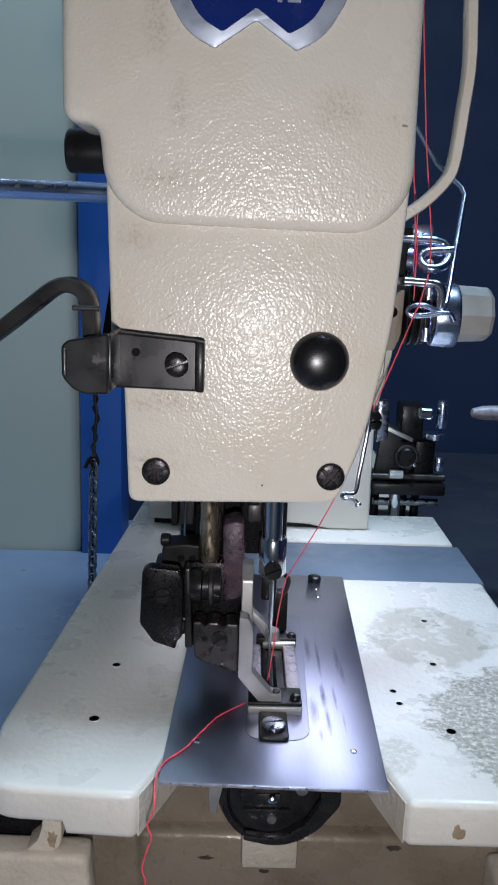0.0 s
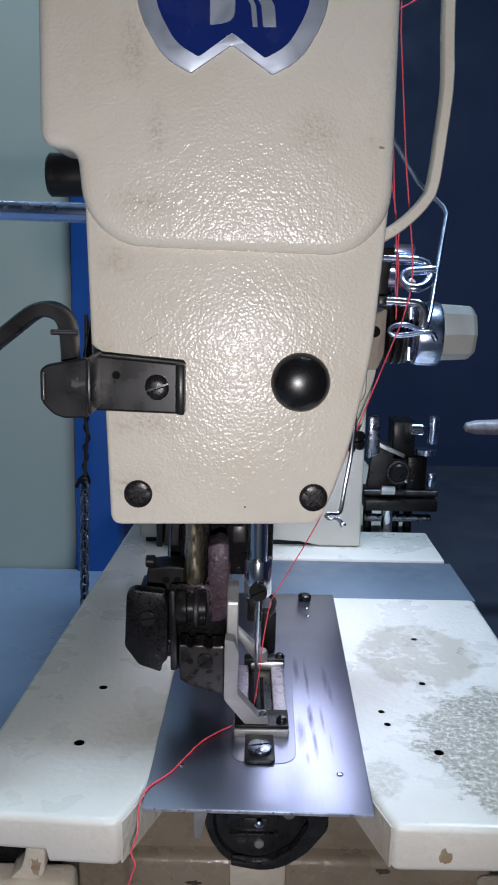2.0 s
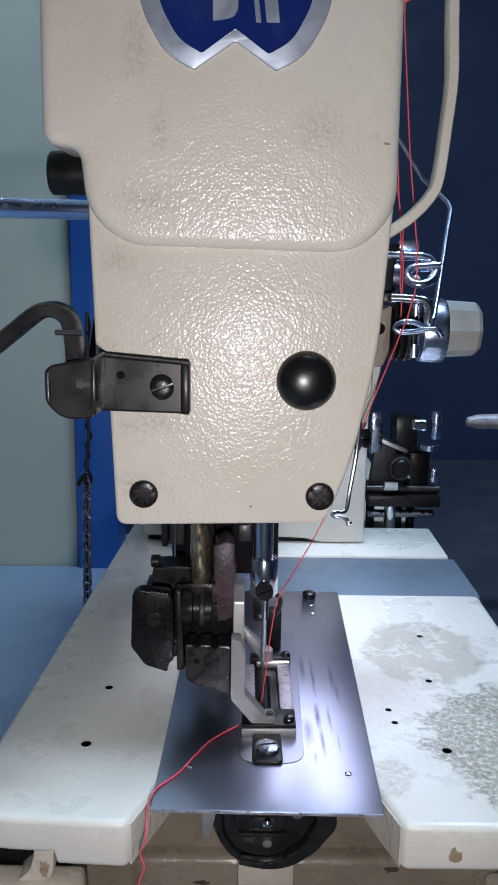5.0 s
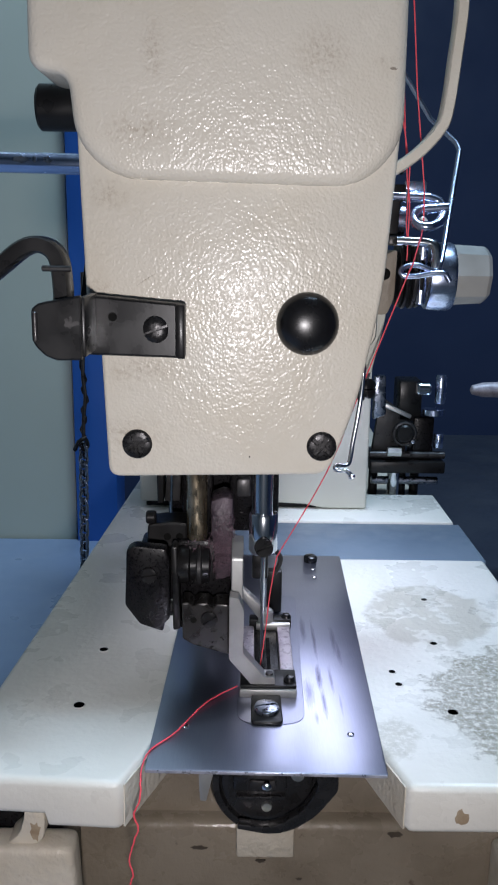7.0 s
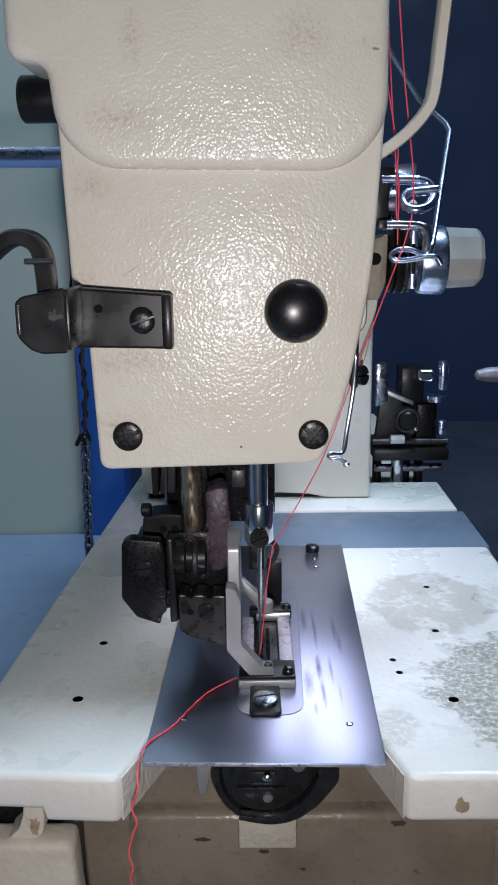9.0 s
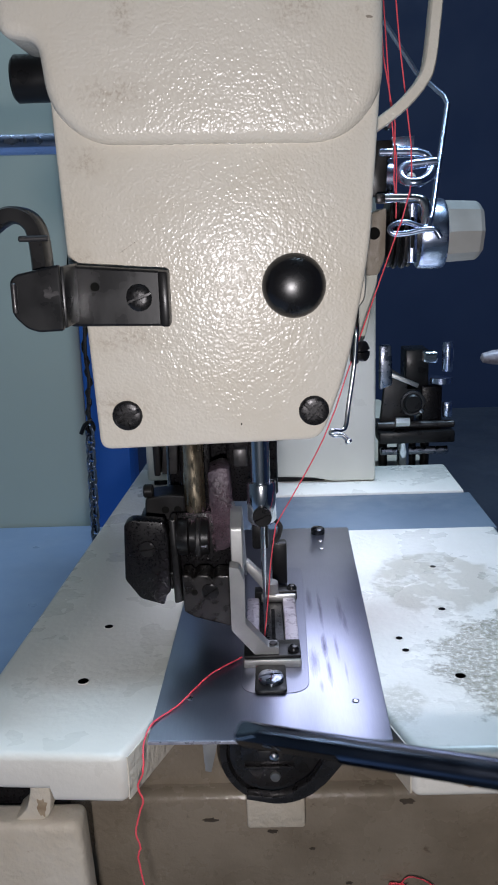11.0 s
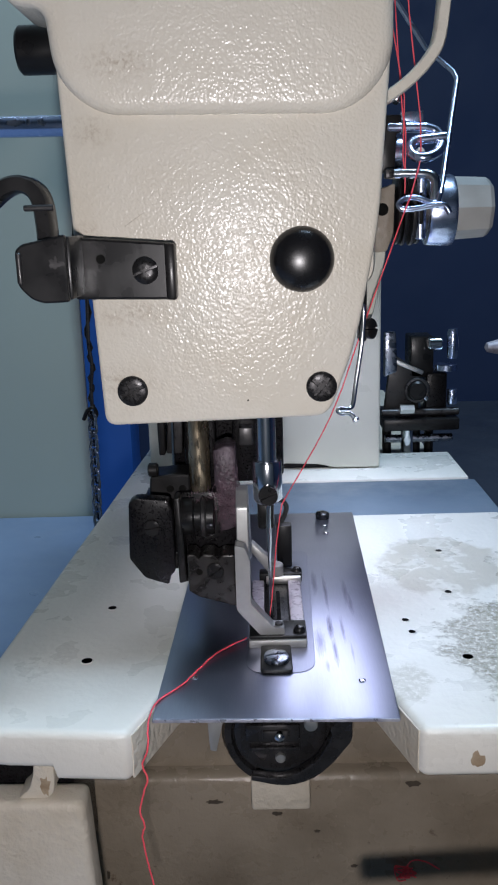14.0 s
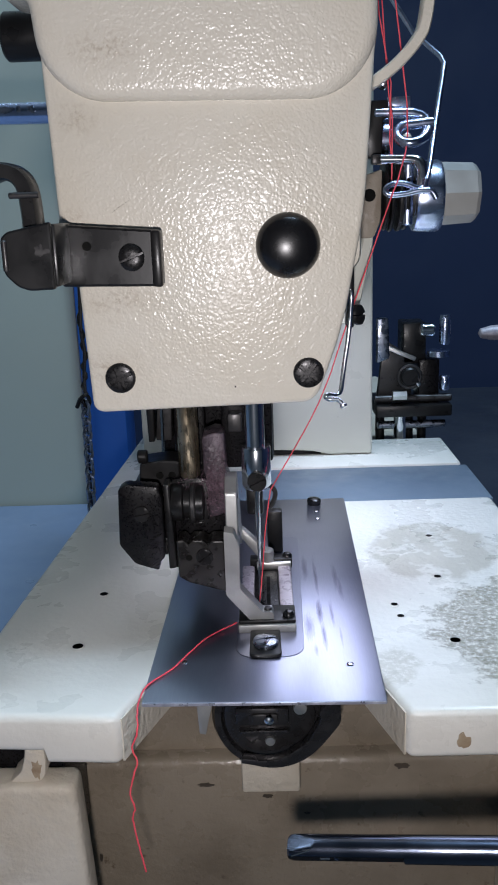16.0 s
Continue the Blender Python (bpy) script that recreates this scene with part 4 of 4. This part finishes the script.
part("shade_fill_block", box(-0.0225, -0.0100, 0.2780, 0.300, 0.028, 0.0445, 0.0015), CASTBLACK, pf)
part("shade_fill_block", box(0.0072, 0.0150, 0.290, 0.300, 0.048, 0.085, 0.001), CASTBLACK, pf)
part("shade_fill_block", box(-0.009, 0.0015, 0.297, 0.306, 0.030, 0.085, 0.001), CASTBLACK, pf)
part("shade_fill_block", box(-0.0135, 0.0240, 0.303, 0.322, 0.046, 0.1005, 0.001), CASTBLACK, pf)
# unseen block added to keep the work light off the left bed
part("shade_fill_block", box(-0.0160, -0.0080, 0.3225, 0.400, 0.028, 0.1005, 0.001), CASTBLACK, pf)
part("square_nut", box(0.0095, 0.0140, 0.285, 0.290, 0.0615, 0.0675, 0.0006), STEELDARK, pf)
cam_block = rounded([(-0.0256, 0.0290), (-0.0248, 0.0475), (-0.0225, 0.0490), (-0.0125, 0.0480), (-0.0113, 0.0440), (-0.0113, 0.0245), (-0.0130, 0.0230), (-0.0135, 0.0200), (-0.0210, 0.0225)], [0.001] * 9)
bl = part("cam_block", prism(cam_block, "y", 0.272, 0.2775, 0.0011, 2), CASTBLACK, pf, "black crackle-painted cam block")
screw(bl, (-0.0178, 0.2722, 0.0395), (0, -1, 0), 0.0024, 0.0012, BLACK, 10, "block_screw", 0.0)
part("pivot", lathe([(0, 0.0050), (0.0015, 0.0060), (0.0055, 0.0060), (0.006, 0.0048), (0.008, 0.0048), (0.0085, 0.0062), (0.012, 0.0058), (0.0125, 0)], (-0.0110, 0.280, 0.0400), (1, 0, 0), 28), BLACK, pf)
part("pivot_washer", rod((-0.0030, 0.279, 0.0400), (-0.0012, 0.279, 0.0400), 0.0064, seg=28, cham=0.0004), STEELDARK, pf)
part("link_arm", prism(rounded([(-0.0110, 0.0480), (-0.0090, 0.0480), (-0.0080, 0.0200), (-0.0105, 0.0195)], [0.0008] * 4), "y", 0.274, 0.281, 0.0008), BLACK, pf)
part("nut", rod((-0.0135, 0.276, 0.0265), (-0.0105, 0.276, 0.0265), 0.0024, seg=6, cham=0.0003), BLACK, pf)
lp = part("lower_plate", prism([(-0.0075, 0.0305), (-0.0050, 0.0305), (-0.0038, 0.0290), (-0.0024, 0.0305), (0.0010, 0.0303), (0.0024, 0.0288), (0.0036, 0.0302), (0.0076, 0.0300), (0.0078, 0.0125), (-0.0040, 0.0160), (-0.0072, 0.0180)],
                               "y", 0.271, 0.280, 0.0006, 2), PLATESTEEL, pf, "dark steel clamp plate", False)
screw(lp, (0.0013, 0.2712, 0.0250), (0, -1, 0), 0.0026, 0.0012, BLACK, 35, "plate_screw", 0.0)
part("pin_hole", lathe([(0, 0.0011), (0.0002, 0.0010), (0.0002, 0)], (-0.0037, 0.2711, 0.0246), (0, -1, 0), 14), HOLE, lp)

rl = random.Random(21)
bm = bmesh.new()
for k in range(800):
    c = Vector((rl.uniform(0.0022, 0.0090), rl.choice((0.2806, 0.2808, 0.2802)), rl.triangular(0.034, 0.060, 0.042)))
    if k % 3 == 0:
        c = Vector((rl.gauss(0.0025, 0.004), rl.uniform(0.2785, 0.2806), rl.gauss(0.0455, 0.0025)))
    d = Vector((rl.gauss(0, 1), rl.gauss(0, 0.5), rl.gauss(0, 1))).normalized() * rl.uniform(0.0002, 0.0008)
    tube([c - d, c + Vector((rl.gauss(0, 1), -1, rl.gauss(0, 1))) * 0.0003, c + d], rl.uniform(0.00004, 0.00009), 3, bm)
part("lint", bm, LINTFIBRE, pf, "purplish lint fuzz")["kind"] = "stuff"

# fork that carries the clamp foot
yoke = part("fork", prism(rounded([(0.2715, 0.0300), (0.2728, 0.0450), (0.2775, 0.0492), (0.2830, 0.0492), (0.300, 0.032), (0.313, 0.016), (0.310, 0.013), (0.296, 0.024), (0.2795, 0.029), (0.2745, 0.0120), (0.2715, 0.0120)], [0.001] * 11), "x", 0.0082, 0.0120, 0.0003, 1), FORK, pf, "bright steel fork")
part("fork_leg", prism(rounded([(0.0078, 0.0352), (0.0078, 0.0140), (0.0160, 0.0040), (0.0205, 0.0032), (0.0225, 0.0050), (0.0225, 0.0080), (0.0192, 0.0078), (0.0122, 0.0160), (0.0124, 0.0300), (0.0108, 0.0345)],
                               [0.0003, 0.0006, 0.0006, 0.0012, 0.0016, 0.0016, 0.0006, 0.0006, 0.0008, 0.0006], 3), "y", 0.2655, 0.2705, 0.0004, 1), FORK, yoke, "", False)
part("fork_leg", prism([(0.0100, 0.0175), (0.0122, 0.0190), (0.0205, 0.0105), (0.0205, 0.0070), (0.0180, 0.0070)], "y", 0.3100, 0.3140, 0.0005), FORK, yoke)
part("fork_tip", rod((0.0200, 0.2690, 0.0025), (0.0200, 0.2690, 0.0064), 0.0022, cham=0.0004), FORK, yoke)
part("fork_tip", rod((0.0205, 0.3120, 0.0040), (0.0205, 0.3120, 0.0100), 0.0028, cham=0.0004), FORK, yoke)
part("fork_pin", lathe([(0, 0.0013), (0.0006, 0.0011), (0.0007, 0)], (0.0207, 0.2675, 0.0080), (0, 0, 1), 16), STEELDARK, yoke)
part("fork_rivet", rod((0.0110, 0.2790, 0.0420), (0.0121, 0.2790, 0.0420), 0.0008), BLACK, yoke)

# clamp foot: frame with a milky lining either side of the slot
ft = part("clamp_foot", box(0.0112, 0.0295, 0.2640, 0.2682, 0.0013, 0.0043, 0.0007), FORK, mc, "steel buttonhole clamp foot")
part("front_bar", box(0.0114, 0.0294, 0.2646, 0.2755, 0.0042, 0.0055, 0.0005), BLACK, ft)
part("rear_bar", box(0.0145, 0.0300, 0.3120, 0.3170, 0.0022, 0.0060, 0.0006), BLACK, ft)
part("rear_lip", box(0.0170, 0.0295, 0.3090, 0.3110, 0.0030, 0.0058, 0.0004), SATIN, ft)
part("side_lining", box(0.0118, 0.0162, 0.2755, 0.3115, 0.0020, 0.0040, 0.0007), WHITEPL, ft)
part("side_lining", box(0.0246, 0.0292, 0.2755, 0.3115, 0.0020, 0.0046, 0.0007), WHITEPL, ft)
part("slot_plate", box(0.0162, 0.0246, 0.2755, 0.3115, 0.0019, 0.0030, 0.0003), CASTBLACK, ft)
part("slot", box(0.0204, 0.0216, 0.2790, 0.3030, 0.0030, 0.0032), HOLE, ft)
for sy, sx in ((0.2674, 0.0272), (0.3145, 0.0282)):
    part("foot_screw", lathe([(0, 0.0019), (0.0008, 0.0019), (0.0017, 0.0012), (0.0020, 0)], (sx, sy, 0.0056), (0, 0, 1), 18), PLUG, ft)
cl = part("spring_clip", prism(rounded([(0.0148, 0.2482), (0.0245, 0.2482), (0.0243, 0.2638), (0.0150, 0.2638)], [0.002, 0.002, 0, 0]), "z", 0.0014, 0.0028, 0.0005, 2), BLACK, mc, "black spring clip screwed to the plate")
screw(cl, (0.0197, 0.2548, 0.0028), (0, 0, 1), 0.0038, 0.0018, CHAINSTEEL, 12, "clip_screw", 0.35)
part("rear_post", box(0.0212, 0.0270, 0.327, 0.332, 0.0019, 0.0190, 0.0008), BLACK, mc)

# winder group on the rear of the bed
wd = part("winder_base", box(0.0865, 0.1305, 0.505, 0.545, 0.0105, 0.0175, 0.001), BLACK, mc, "black and chrome winder mechanism")
part("winder_leg", rod((0.101, 0.510, -0.0122), (0.101, 0.510, 0.0115), 0.0036), CHROME, wd)
for kx in (0.092, 0.1095, 0.1175):
    part("winder_leg", rod((kx, 0.53, -0.0122), (kx, 0.53, 0.0115), 0.0028), BLACK, wd)
part("lever_plate", prism([(0.088, 0.02), (0.092, 0.055), (0.110, 0.043), (0.108, 0.02)], "y", 0.515, 0.520, 0.001), STEELDARK, wd)
part("tilt_bar", box(0, 0.021, 0.510, 0.513, -0.0012, 0.0012, 0.0004, Matrix.Translation((0.0905, 0, 0.0520)) @ Matrix.Rotation(radians(24), 4, "Y")), SATIN, wd)
part("cross_pin", rod((0.086, 0.511, 0.0205), (0.131, 0.511, 0.0205), 0.0022, cham=0.0004), STEELDARK, wd)
part("foot_rod", rod((0.088, 0.512, 0.0045), (0.128, 0.512, 0.0045), 0.0024, cham=0.0005), CHAINSTEEL, wd)
part("bearing", ring((0.1060, 0.5075, 0.0340), (0, 1, 0), 0.0062, 0.0012, 24, 8), STEELDARK, wd)
part("set_screw", lathe([(0, 0.0015), (0.001, 0.0012), (0.0013, 0)], (0.1105, 0.5045, 0.0300), (0, -1, 0), 12), CHROME, wd)
part("stop_plate", prism([(0.087, 0.068), (0.0935, 0.068), (0.0945, 0.045), (0.087, 0.042)], "y", 0.508, 0.514, 0.001), CHAINSTEEL, wd)
part("hub", rod((0.1060, 0.505, 0.0340), (0.1060, 0.52, 0.0340), 0.0055, cham=0.001), BLACK, wd)
part("motor_block", box(0.1030, 0.1165, 0.515, 0.535, 0.040, 0.064, 0.001), BLACK, wd)
part("spindle", rod((0.112, 0.510, 0.0605), (0.120, 0.510, 0.0605), 0.0040, cham=0.001), CHROME, wd)
for kz, kx, kr, kh in ((0.0600, 0.1265, 0.0032, 0.017), (0.0465, 0.1230, 0.0065, 0.004), (0.0290, 0.1270, 0.0030, 0.009)):
    part("chrome_knob", lathe([(0, kr * 0.8), (kh * 0.1, kr), (kh * 0.9, kr), (kh, kr * 0.8)], (kx, 0.512, kz - kh / 2), (0, 0, 1), 18), BLUEREFLECT, wd)
part("spacer", box(0.112, 0.124, 0.512, 0.53, 0.0165, 0.0430, 0.001), CASTBLACK, wd)
part("brass_nut", rod((0.096, 0.506, 0.0235), (0.104, 0.506, 0.0235), 0.0028, seg=6), SATIN, wd)

# ---- chain, spool pin, threads ----
ch = thing("pull_chain", "dark steel pull chain wired to the foot-lift lever", "chain")
wire = smooth_line([(-0.0790, 0.5, 0.125), (-0.0795, 0.5, 0.09), (-0.0805, 0.5, 0.068), (-0.0795, 0.5, 0.055), (-0.0808, 0.5, 0.043), (-0.0812, 0.5, 0.031)], 5)
part("wire", tube(wire, 0.0011, 8), STEELDARK, ch)
part("wire", tube([p + Vector((0.0016 * math.sin(i * 1.3), 0, 0)) for i, p in enumerate(wire)], 0.0008, 8), BLACK, ch)
part("knot", tube(smooth_line([(-0.0865, 0.5, 0.0235), (-0.0838, 0.498, 0.0285), (-0.0800, 0.4975, 0.031), (-0.0790, 0.5, 0.0265), (-0.0815, 0.502, 0.0235), (-0.0845, 0.5, 0.0290)], 4), 0.0012, 8), BLACK, ch)
link_mesh = None
for k in range(30):
    z = 0.0235 - k * 0.0056
    if link_mesh is None:
        ob = part("link", ring((0, 0, 0), (0, 1, 0), 0.0026, 0.0009, 16, 8, None, (1.0, 1.55)), CHAINSTEEL, ch)
        link_mesh = ob.data
    else:
        ob = new("link", link_mesh)
        ob.parent = ch
    ob.matrix_basis = pose(-0.0815 - 0.00012 * k, 0.5, z, 0, 0, 50 if k % 2 else -35)

sp = thing("spool_pin", "pale pointed thread spool lying on the dark side table", "spool")
part("cone", lathe([(0, 0), (0.002, 0.0035), (0.010, 0.0055), (0.10, 0.0085), (0.102, 0)], (0.1815, 0.655, 0.036), (1, 0, 0.02), 24), WHITEPL, sp)
part("stand", rod((0.26, 0.655, -0.131), (0.26, 0.655, 0.032), 0.006), DARKTOP, sp)


def wiggle(pts, amount, seed, steps=6):
    r = random.Random(seed)
    return [p + Vector((r.uniform(-1, 1), r.uniform(-1, 1), r.uniform(-1, 1))) * amount for p in smooth_line(pts, steps)]


on[0] = "tension"
nt = thing("needle_thread", "thin red sewing thread running through guides to the needle", "thread")
part("strand", tube([(0.0552, 0.279, 0.262), (0.0566, 0.279, 0.222), (0.0602, 0.279, 0.185), (0.0638, 0.279, 0.158), (0.0640, 0.2785, 0.1491)], 0.00022, 6), THREAD, nt)
part("strand", tube([(0.0640, 0.2785, 0.1491), (0.0630, 0.2755, 0.1450), (0.0598, 0.2700, 0.1365), (0.0587, 0.2700, 0.1340), (0.0473, 0.2715, 0.1016)], 0.00022, 6), THREAD, nt)
part("strand", tube([(0.0543, 0.284, 0.262), (0.0550, 0.284, 0.215), (0.0576, 0.281, 0.175), (0.0587, 0.279, 0.160), (0.0597, 0.279, 0.1545), (0.0594, 0.277, 0.143), (0.0594, 0.277, 0.1376)], 0.00020, 6), THREAD, nt)
part("strand", tube([(0.0538, 0.284, 0.262), (0.0542, 0.284, 0.215), (0.0560, 0.281, 0.182), (0.0592, 0.279, 0.1637), (0.0590, 0.279, 0.1482), (0.0594, 0.277, 0.1425)], 0.00020, 6), THREAD, nt)
on[0] = ""
part("strand", tube(wiggle([(0.0493, 0.2870, 0.0990), (0.0388, 0.2865, 0.0700), (0.0225, 0.2735, 0.0455)], 0.00007, 3), 0.00020, 6), THREAD, nt)
part("strand", tube(wiggle([(0.0225, 0.2735, 0.0455), (0.0207, 0.2740, 0.0330), (0.0190, 0.2760, 0.0150), (0.0178, 0.2780, 0.0035)], 0.00005, 5), 0.00021, 6), THREAD, nt)

part("strand", tube(wiggle([(0.0555, 0.284, 0.2292), (0.0617, 0.285, 0.2328), (0.0675, 0.286, 0.2370), (0.0791, 0.288, 0.2448)], 0.00006, 12), 0.00024, 6), THREAD, nt)
tail = thing("thread_tail", "loose red thread end trailing over the plate's edge", "thread")
part("strand", tube(wiggle([(0.0105, 0.2700, 0.0023), (0.0025, 0.2620, 0.0021), (-0.0030, 0.2530, 0.0018), (-0.0075, 0.2432, 0.0018), (-0.0136, 0.2350, 0.0017), (-0.0152, 0.2280, 0.0012), (-0.0150, 0.2218, 0.0006), (-0.0150, 0.2196, -0.0035),
                            (-0.0166, 0.2196, -0.0080), (-0.0156, 0.2196, -0.0125), (-0.0168, 0.2196, -0.0165), (-0.0181, 0.2196, -0.0225), (-0.0172, 0.2196, -0.0270), (-0.0180, 0.2196, -0.0305), (-0.0170, 0.2196, -0.0380), (-0.0155, 0.2196, -0.0478)], 0.00010, 8), 0.00026, 8), THREAD, tail)

clump = thing("thread_scrap", "small tangle of red thread scraps caught in the base", "thread")
r = random.Random(9)
for k in range(5):
    c = Vector((0.060, 0.259, -0.0785))
    pts = [c + Vector((r.uniform(-0.004, 0.004), r.uniform(-0.0015, 0.001), r.uniform(-0.0012, 0.004))) for _ in range(6)]
    part("strand", tube(smooth_line(pts, 5), 0.00025, 6), THREAD, clump)
part("strand", tube(smooth_line([(0.0590, 0.259, -0.080), (0.0620, 0.259, -0.0735), (0.0665, 0.259, -0.0735), (0.0715, 0.2595, -0.0770)], 6), 0.00025, 6), THREAD, clump)

# ---- the pointer, a slim screwdriver that comes in from the side ----
tl = thing("screwdriver", "slim dark screwdriver with a blued round shank", "screwdriver")
bm = lathe([(0.0, 0.0), (0.0, 0.0026), (0.0006, 0.0032), (0.002, 0.0034), (0.004, 0.0034), (0.0065, 0.0034), (0.0075, 0.0034), (0.027, 0.0034), (0.0290, 0.0034), (0.0292, 0.0034), (0.16, 0.0037), (0.162, 0.003)], (0, 0, 0), (0, 0, 1), 48)
for v in bm.verts:
    for ux, uy, upto, d0, rise in ((-0.80, -0.60, 0.0291, 0.0025, 0.0), (-0.35, 0.94, 0.0074, 0.0022, 0.16)):
        over = ux * v.co.x + uy * v.co.y - (d0 + rise * v.co.z)
        if v.co.z < upto and over > 0:
            v.co.x, v.co.y = v.co.x - ux * over, v.co.y - uy * over
part("shank", bm, SHANK, tl, "blued steel round shank with a ground flat at its tip").data.set_sharp_from_angle(angle=radians(12))
for n0, n1 in (((-0.0032, 0.0004, 0.0012), (-0.0028, 0.0019, 0.0062)), ((-0.0028, -0.0006, 0.0085), (-0.0028, -0.0006, 0.0108)), ((-0.0027, -0.0007, 0.0120), (-0.0022, -0.0014, 0.0126))):
    part("nick", rod(n0, n1, 0.00028, seg=8), CHROME, tl)
part("handle", lathe([(0.162, 0.004), (0.163, 0.008), (0.168, 0.0095), (0.25, 0.0095), (0.256, 0.006), (0.257, 0)], (0, 0, 0), (0, 0, 1), 12), PLUG, tl)


def aim(tip, end):
    """A tool's pose: its tip at the first point, its shank through the second."""
    return Matrix.Translation(tip) @ (Vector(end) - Vector(tip)).to_track_quat("Z", "Y").to_matrix().to_4x4()


def motions():
    away, away_end = (0.115, 0.185, -0.075), (0.165, 0.165, -0.085)
    rows = [
    (0.0, away, away_end),
    (1.0, away, away_end),
    (1.1, (0.06, 0.205, -0.03), (0.115, 0.175, -0.03)),
    (1.2, (0.0104, 0.2220, 0.0063), (0.0727, 0.1870, 0.0206)),
    (1.3, (0.0083, 0.3000, 0.0422), (0.0939, 0.2650, 0.0310)),
    (1.4, (0.0165, 0.3000, 0.0356), (0.0935, 0.2650, 0.0323)),
    (1.5, (0.0195, 0.2220, 0.0015), (0.0719, 0.1870, 0.0185)),
    (1.62, (0.050, 0.205, -0.045), (0.105, 0.175, -0.040)),
    (1.72, (0.040, 0.210, -0.035), (0.095, 0.180, -0.030)),
    (1.8, (0.0134, 0.2220, -0.0039), (0.0746, 0.1870, 0.0081)),
    (1.9, (0.0191, 0.2220, 0.0093), (0.0749, 0.1870, 0.0121)),
    (2.0, (0.050, 0.205, -0.040), (0.105, 0.175, -0.046)),
    (2.2, away, away_end),
    (10.2, away, away_end),
    (10.9, (0.020, 0.215, 0.004), (0.085, 0.180, 0.012)),
    (11.3, (0.0004, 0.2220, 0.0144), (0.0682, 0.1870, 0.0263)),
    (11.4, (-0.0016, 0.2298, 0.0195), (0.0701, 0.1948, 0.0269)),
    (11.5, (0.0143, 0.2705, 0.0195), (0.0810, 0.2355, 0.0162)),
    (11.6, (0.0130, 0.2672, 0.0195), (0.0797, 0.2322, 0.0182)),
    (11.7, (0.0090, 0.2480, 0.0195), (0.0742, 0.2130, 0.0221)),
    (11.8, (0.0078, 0.2586, 0.0195), (0.0769, 0.2236, 0.0156)),
    (11.9, (0.0075, 0.2582, 0.0195), (0.0764, 0.2232, 0.0156)),
    (12.0, (-0.0025, 0.2405, 0.0195), (0.0711, 0.2055, 0.0241)),
    (12.1, (0.0001, 0.2392, 0.0195), (0.0708, 0.2042, 0.0253)),
    (12.2, (0.0014, 0.2392, 0.0195), (0.0709, 0.2042, 0.0238)),
    (12.3, (0.0021, 0.2374, 0.0195), (0.0705, 0.2024, 0.0250)),
    (12.4, (0.0070, 0.2432, 0.0195), (0.0722, 0.2082, 0.0221)),
    (12.5, (0.0108, 0.2473, 0.0195), (0.0748, 0.2123, 0.0216)),
    (12.6, (0.0176, 0.2691, 0.0195), (0.0792, 0.2341, 0.0189)),
    (12.7, (0.0265, 0.2613, 0.0195), (0.0768, 0.2263, 0.0253)),
    (12.8, (0.0139, 0.2500, 0.0195), (0.0737, 0.2150, 0.0263)),
    (12.9, (0.0125, 0.2472, 0.0195), (0.0729, 0.2122, 0.0270)),
    (13.0, (0.0191, 0.2468, 0.0195), (0.0727, 0.2118, 0.0272)),
    (13.1, (0.0231, 0.2220, 0.0124), (0.0659, 0.1870, 0.0279)),
    (13.2, (0.0235, 0.2220, 0.0113), (0.0658, 0.1870, 0.0261)),
    (13.3, (0.0234, 0.2220, 0.0153), (0.0655, 0.1870, 0.0264)),
    (13.4, (0.0268, 0.2220, 0.0172), (0.0651, 0.1870, 0.0296)),
    (13.5, (0.0296, 0.2220, 0.0171), (0.0649, 0.1870, 0.0309)),
    (13.6, (0.0308, 0.2050, 0.0101), (0.0690, 0.1950, 0.0146)),
    (13.7, (0.0360, 0.2050, -0.0069), (0.0698, 0.1950, -0.0005)),
    (13.8, (0.0374, 0.2050, -0.0204), (0.0704, 0.1950, -0.0130)),
    (13.9, (0.0394, 0.2050, -0.0384), (0.0712, 0.1950, -0.0300)),
    (14.5, (0.0342, 0.2050, -0.0434), (0.0742, 0.1950, -0.0348)),
    (14.6, (0.0303, 0.2050, -0.0334), (0.0741, 0.1950, -0.0249)),
    (14.8, (0.0246, 0.2050, -0.0309), (0.0746, 0.1950, -0.0227)),
    (15.0, (0.0241, 0.2050, -0.0279), (0.0752, 0.1950, -0.0206)),
    (15.5, (0.0236, 0.2050, -0.0291), (0.0745, 0.1950, -0.0218)),
    (16.0, (0.0244, 0.2050, -0.0283), (0.0747, 0.1950, -0.0217)),
    ]
    walk(tl, [(t, aim(tip, end)) for t, tip, end in rows])


motions()
